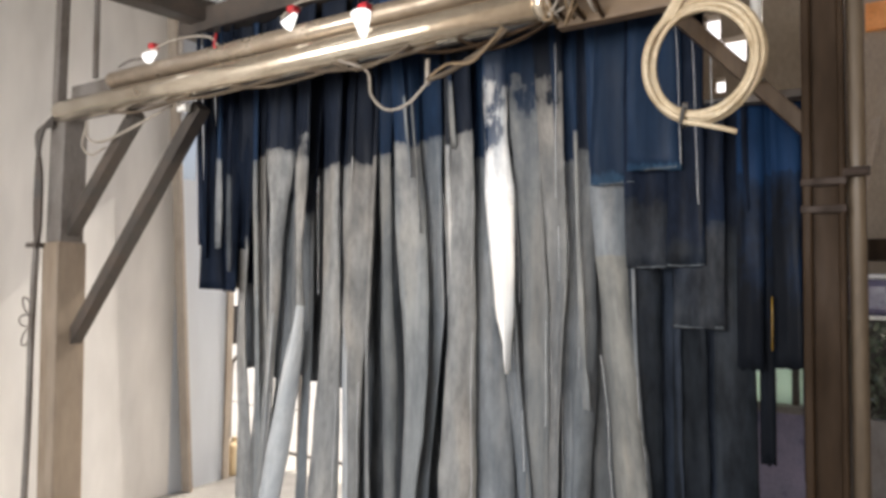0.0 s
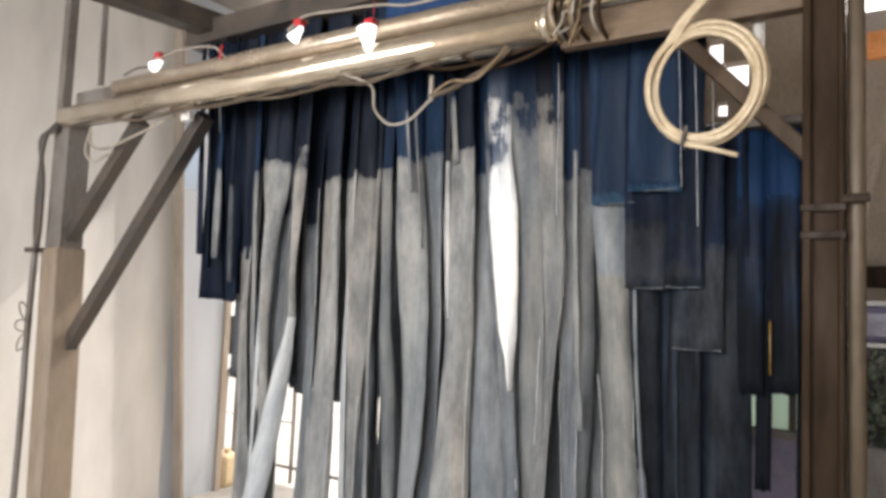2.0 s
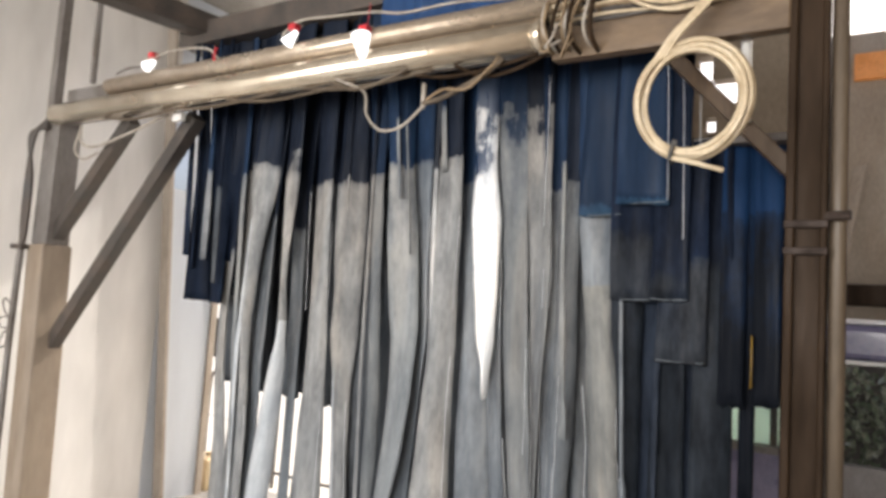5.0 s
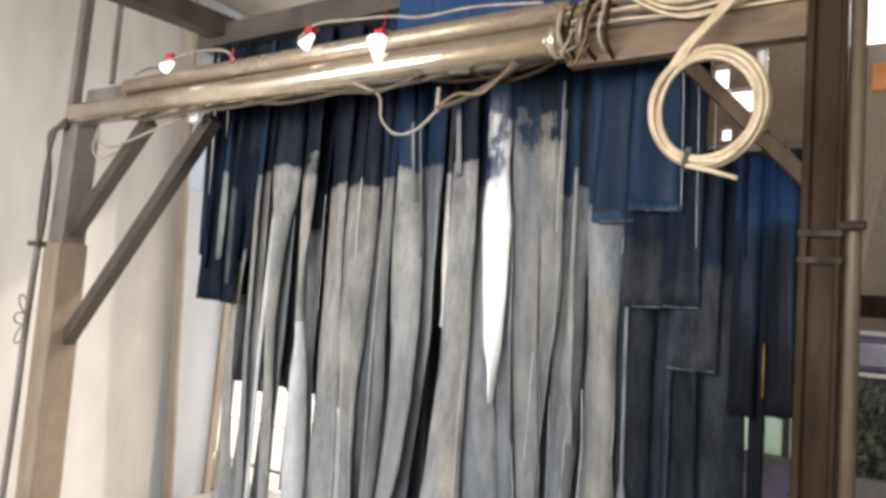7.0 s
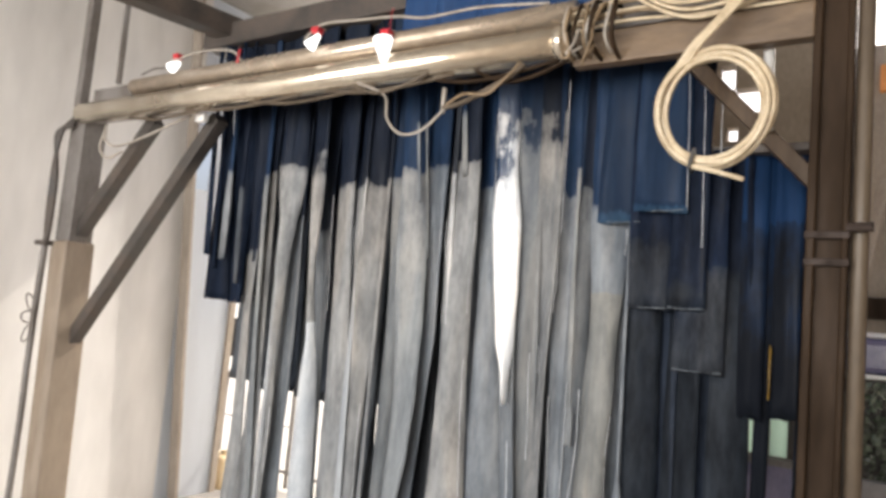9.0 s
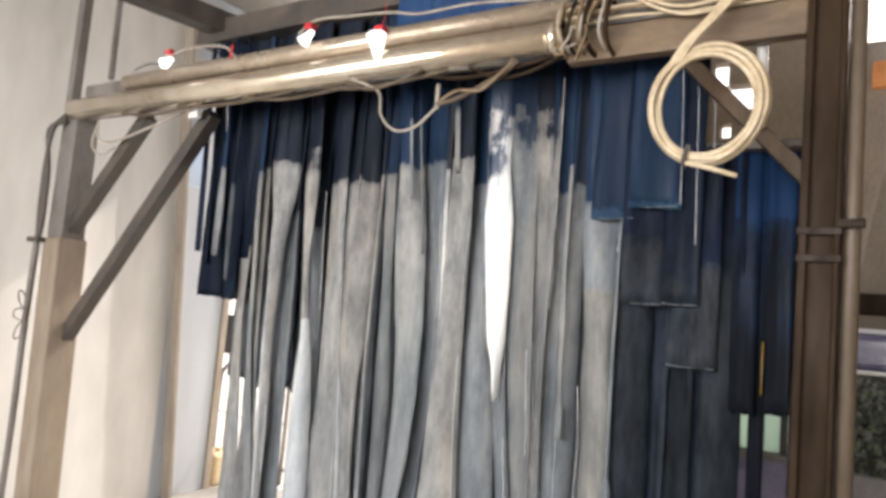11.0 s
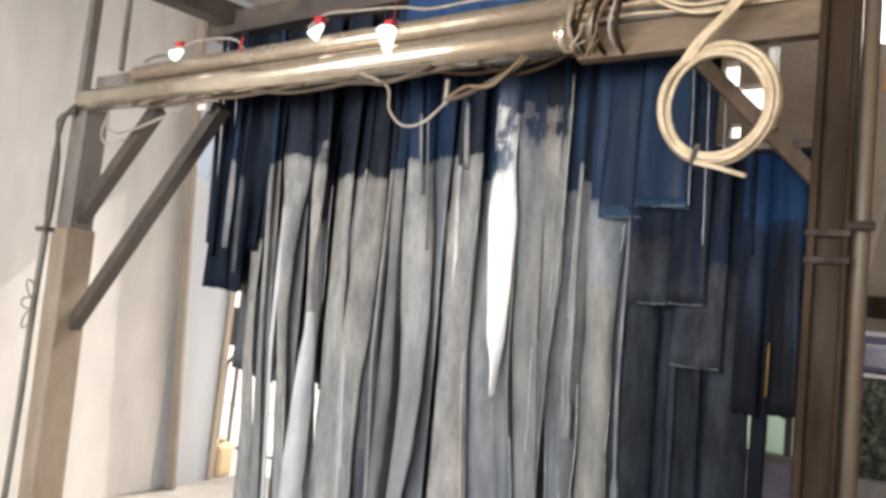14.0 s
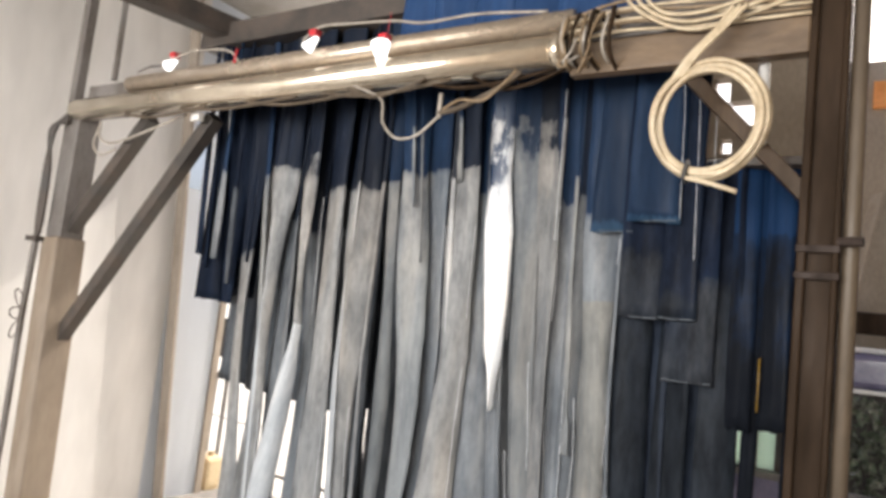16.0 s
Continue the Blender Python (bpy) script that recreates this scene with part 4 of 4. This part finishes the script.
small_lamp(-1.25, 2.94, 0.75, 75)
small_lamp(-0.24, 2.93, 0.75, 50)
small_lamp(0.17, 2.83, 1.05, 170)
wires = thing("thin_wires", "thin grey wires strung along the top of the spray pipe", "wires")
part("wire", tube(spline([(-1.3, -0.09, 2.97), (-1.1, -0.08, 3.0), (-0.88, -0.05, 2.99), (-0.8, -0.03, 2.93)]), 0.006, 6), GREY_CABLE, wires, "", True)
part("wire", tube(spline([(-0.3, -0.1, 2.95), (-0.2, -0.1, 3.0), (-0.02, -0.08, 3.0), (0.2, -0.07, 2.985), (0.35, -0.06, 2.96), (0.6, -0.05, 2.965), (0.9, -0.05, 2.93)]), 0.006, 6), GREY_CABLE, wires, "", True)

part("wire_tie", tube([(-0.775, -0.08, 2.90), (-0.77, -0.085, 2.935), (-0.765, -0.08, 2.97)], 0.006, 6), RED, wires, "red tie")
part("wire", tube(spline([(-1.62, -0.05, 2.95), (-1.5, -0.06, 2.965), (-1.38, -0.07, 2.955), (-1.3, -0.09, 2.965)]), 0.007, 6), GREY_STEEL, wires, "", True)
part("wire_end", tube([(0.19, -0.10, 2.90), (0.195, -0.10, 2.95), (0.2, -0.10, 3.01)], 0.002, 5), RED, wires, "", True)
threads = thing("hanging_threads", "fine pale threads hanging before the blue strips", "threads")
for x, z0, z1, lean in ((1.37, 2.68, 2.19, 0.016), (1.423, 2.68, 2.05, 0.02), (1.30, 2.68, 2.45, -0.01), (1.48, 2.68, 2.30, 0.012), (0.915, 2.70, 2.10, 0.008)):
    part("pale_line", tube(spline([(x, 0.16, z0), (x + lean * 0.4, 0.163, (z0 * 2 + z1) / 3), (x + lean * 0.7, 0.158, (z0 + 2 * z1) / 3), (x + lean, 0.16, z1)], 4), 0.0011, 5), THREAD_GLINT, threads)

# ---- beyond the curtain ----
hoop = thing("hoop_barrier", "bent steel tube hoop barrier standing outside the exit", "barrier", "", (0, 0, 0))
part("hoop", tube(spline([(-3.70, 2.6, 0.0), (-3.70, 2.6, 0.80), (-3.66, 2.6, 0.97), (-3.50, 2.6, 1.05), (-2.95, 2.6, 1.10), (-2.80, 2.6, 1.05), (-2.74, 2.6, 0.88), (-2.74, 2.6, 0.0)], 6), 0.018, 8), GREY_STEEL, hoop, "", True)
part("cross_bar", tube([(-3.70, 2.6, 0.55), (-3.3, 2.6, 0.53), (-2.74, 2.6, 0.56)], 0.006, 6), GREY_STEEL, hoop, "thin wire", True)
part("cross_bar", tube([(-3.70, 2.6, 0.14), (-1.2, 2.6, 0.14)], 0.016, 8), GREY_STEEL, hoop, "", True)
part("dark_board", box((-3.70, 2.58, 1.13), (-3.44, 2.61, 1.52), 0.006), DARK_STEEL, hoop, "small dark board")
part("board_post", box((-3.58, 2.612, 0.0), (-3.55, 2.64, 1.5), 0.004), GREY_STEEL, hoop)
can = thing("plastic_canister", "yellowed plastic canister on the ground by the wall", "canister", "", (-3.15, 2.15, 0))
part("body", box((-0.13, -0.1, 0.0), (0.13, 0.1, 0.3), 0.04), YELLOW, can)
part("cap", tube([(0.05, 0, 0.3), (0.05, 0, 0.34)], 0.03, 10), YELLOW, can)

# right-hand side beyond the post
far = structure("wall_far", box((1.63, 4.6, 0), (7.0, 4.75, 4.42), 0.004), BEIGE, "beige rendered wall across the yard", "wall")
part("rail", box((1.63, 4.5, 2.02), (7.0, 4.58, 2.2), 0.01), BROWN_STEEL, far, "dark brown rail")
part("ledge", box((1.63, 4.2, 1.86), (7.0, 4.59, 1.9), 0.006), WHITE_PLASTIC, far, "pale ledge and painted edge glint")
board = thing("leaning_board", "pale beige board leaning beside the far wall", "board")
part("panel", bar((1.70, 4.3, 1.9), (1.92, 4.45, 3.2), 0.16, 0.02), BEIGE, board)
tarp = thing("covered_stack", "blue-grey sheet covered stack on a low wall", "covered stack")
part("cover", box((1.66, 3.95, 1.58), (4.5, 4.5, 1.85), 0.05), PURPLE, tarp)
part("kerb", box((1.66, 3.5, 0.0), (4.5, 3.58, 0.86), 0.01), GREY_STEEL, far, "grey kerb wall below the hedge")
# added panel whose orange paints the glow of a lamp up here
part("lamp_glow_panel", box((1.85, 4.54, 3.98), (2.6, 4.6, 4.22), 0.01), ORANGE, far, "orange panel standing in for a lamp's warm glow")
# added white strip paints the glints along the cover's lower edge
part("ledge", box((1.64, 3.9, 1.545), (4.5, 4.0, 1.578), 0.006), WHITE_PLASTIC, far, "pale ledge and painted edge glint")
low = structure("wall_low", box((1.66, 4.0, 0), (4.5, 4.45, 1.56), 0.01), WALL_DARK, "low dark wall behind the shrubs", "wall")


def shrub():
    e = tagged(new("hedge"), "dark wet hedge with small glinting leaves", "hedge", "", "stuff")
    r = random.Random(21)
    verts, faces = [], []
    for _ in range(2600):
        c = Vector((r.uniform(1.6, 4.0), r.uniform(3.6, 3.98), r.uniform(0.75, 1.52)))
        m = Matrix.Translation(c) @ Euler((r.uniform(0, 6.3), r.uniform(0, 6.3), r.uniform(0, 6.3))).to_matrix().to_4x4()
        s = r.uniform(0.025, 0.05)
        i = len(verts)
        verts += [m @ Vector(p) for p in ((-s, 0, 0), (0, -s * 0.5, s * 0.12), (s, 0, 0), (0, s * 0.5, s * 0.12))]
        faces.append((i, i + 1, i + 2, i + 3))
    me = bpy.data.meshes.new("hedge")
    me.from_pydata(verts, [], faces)
    me.materials.append(LEAF)
    e2 = new("leaves", me)
    e2.parent = e
    return e


shrub()


# ---- what moves ----
def motions():
    """Every strip swings slowly from its top; its lower length swings a little more."""
    times = (0, 2, 4, 6.5, 9, 10.7, 12.5, 14.2, 16)
    for e, lower, at, joint, swing, between, sway, seed in STRIPS:
        r = random.Random(seed * 7)
        p1, p2 = r.uniform(0, 6.3), r.uniform(0, 6.3)
        known = [(0.0, 0.0)] * 5
        if swing:
            known = [swing[0], swing[1], (0.0, 0.0), swing[2], swing[3]]
        rows, rows_low = [], []
        for i, t in enumerate(times):
            j, h = divmod(i, 2)
            up, low = (known[j][k] if not h else (known[j][k] + known[j + 1][k]) / 2 for k in (0, 1))
            if between and t in (2, 6.5, 14.2):
                up, low = between[(2, 6.5, 14.2).index(t)]
                h = 0
            wob = sway * math.sin(0.9 * t + p1)
            up += wob * (0.35 if h or not swing else 0.0)
            low += sway * math.sin(0.9 * t + p1 - 0.8) * (0.8 if h or not swing else 0.0)
            rows.append((t, pose(*at, 0.4 * wob, -up, 0)))
            rows_low.append((t, pose(*joint, 0.4 * wob, -low, 2.0 * sway * math.sin(0.6 * t + p2))))
        walk(e, rows)
        if lower:
            walk(lower, rows_low)


motions()
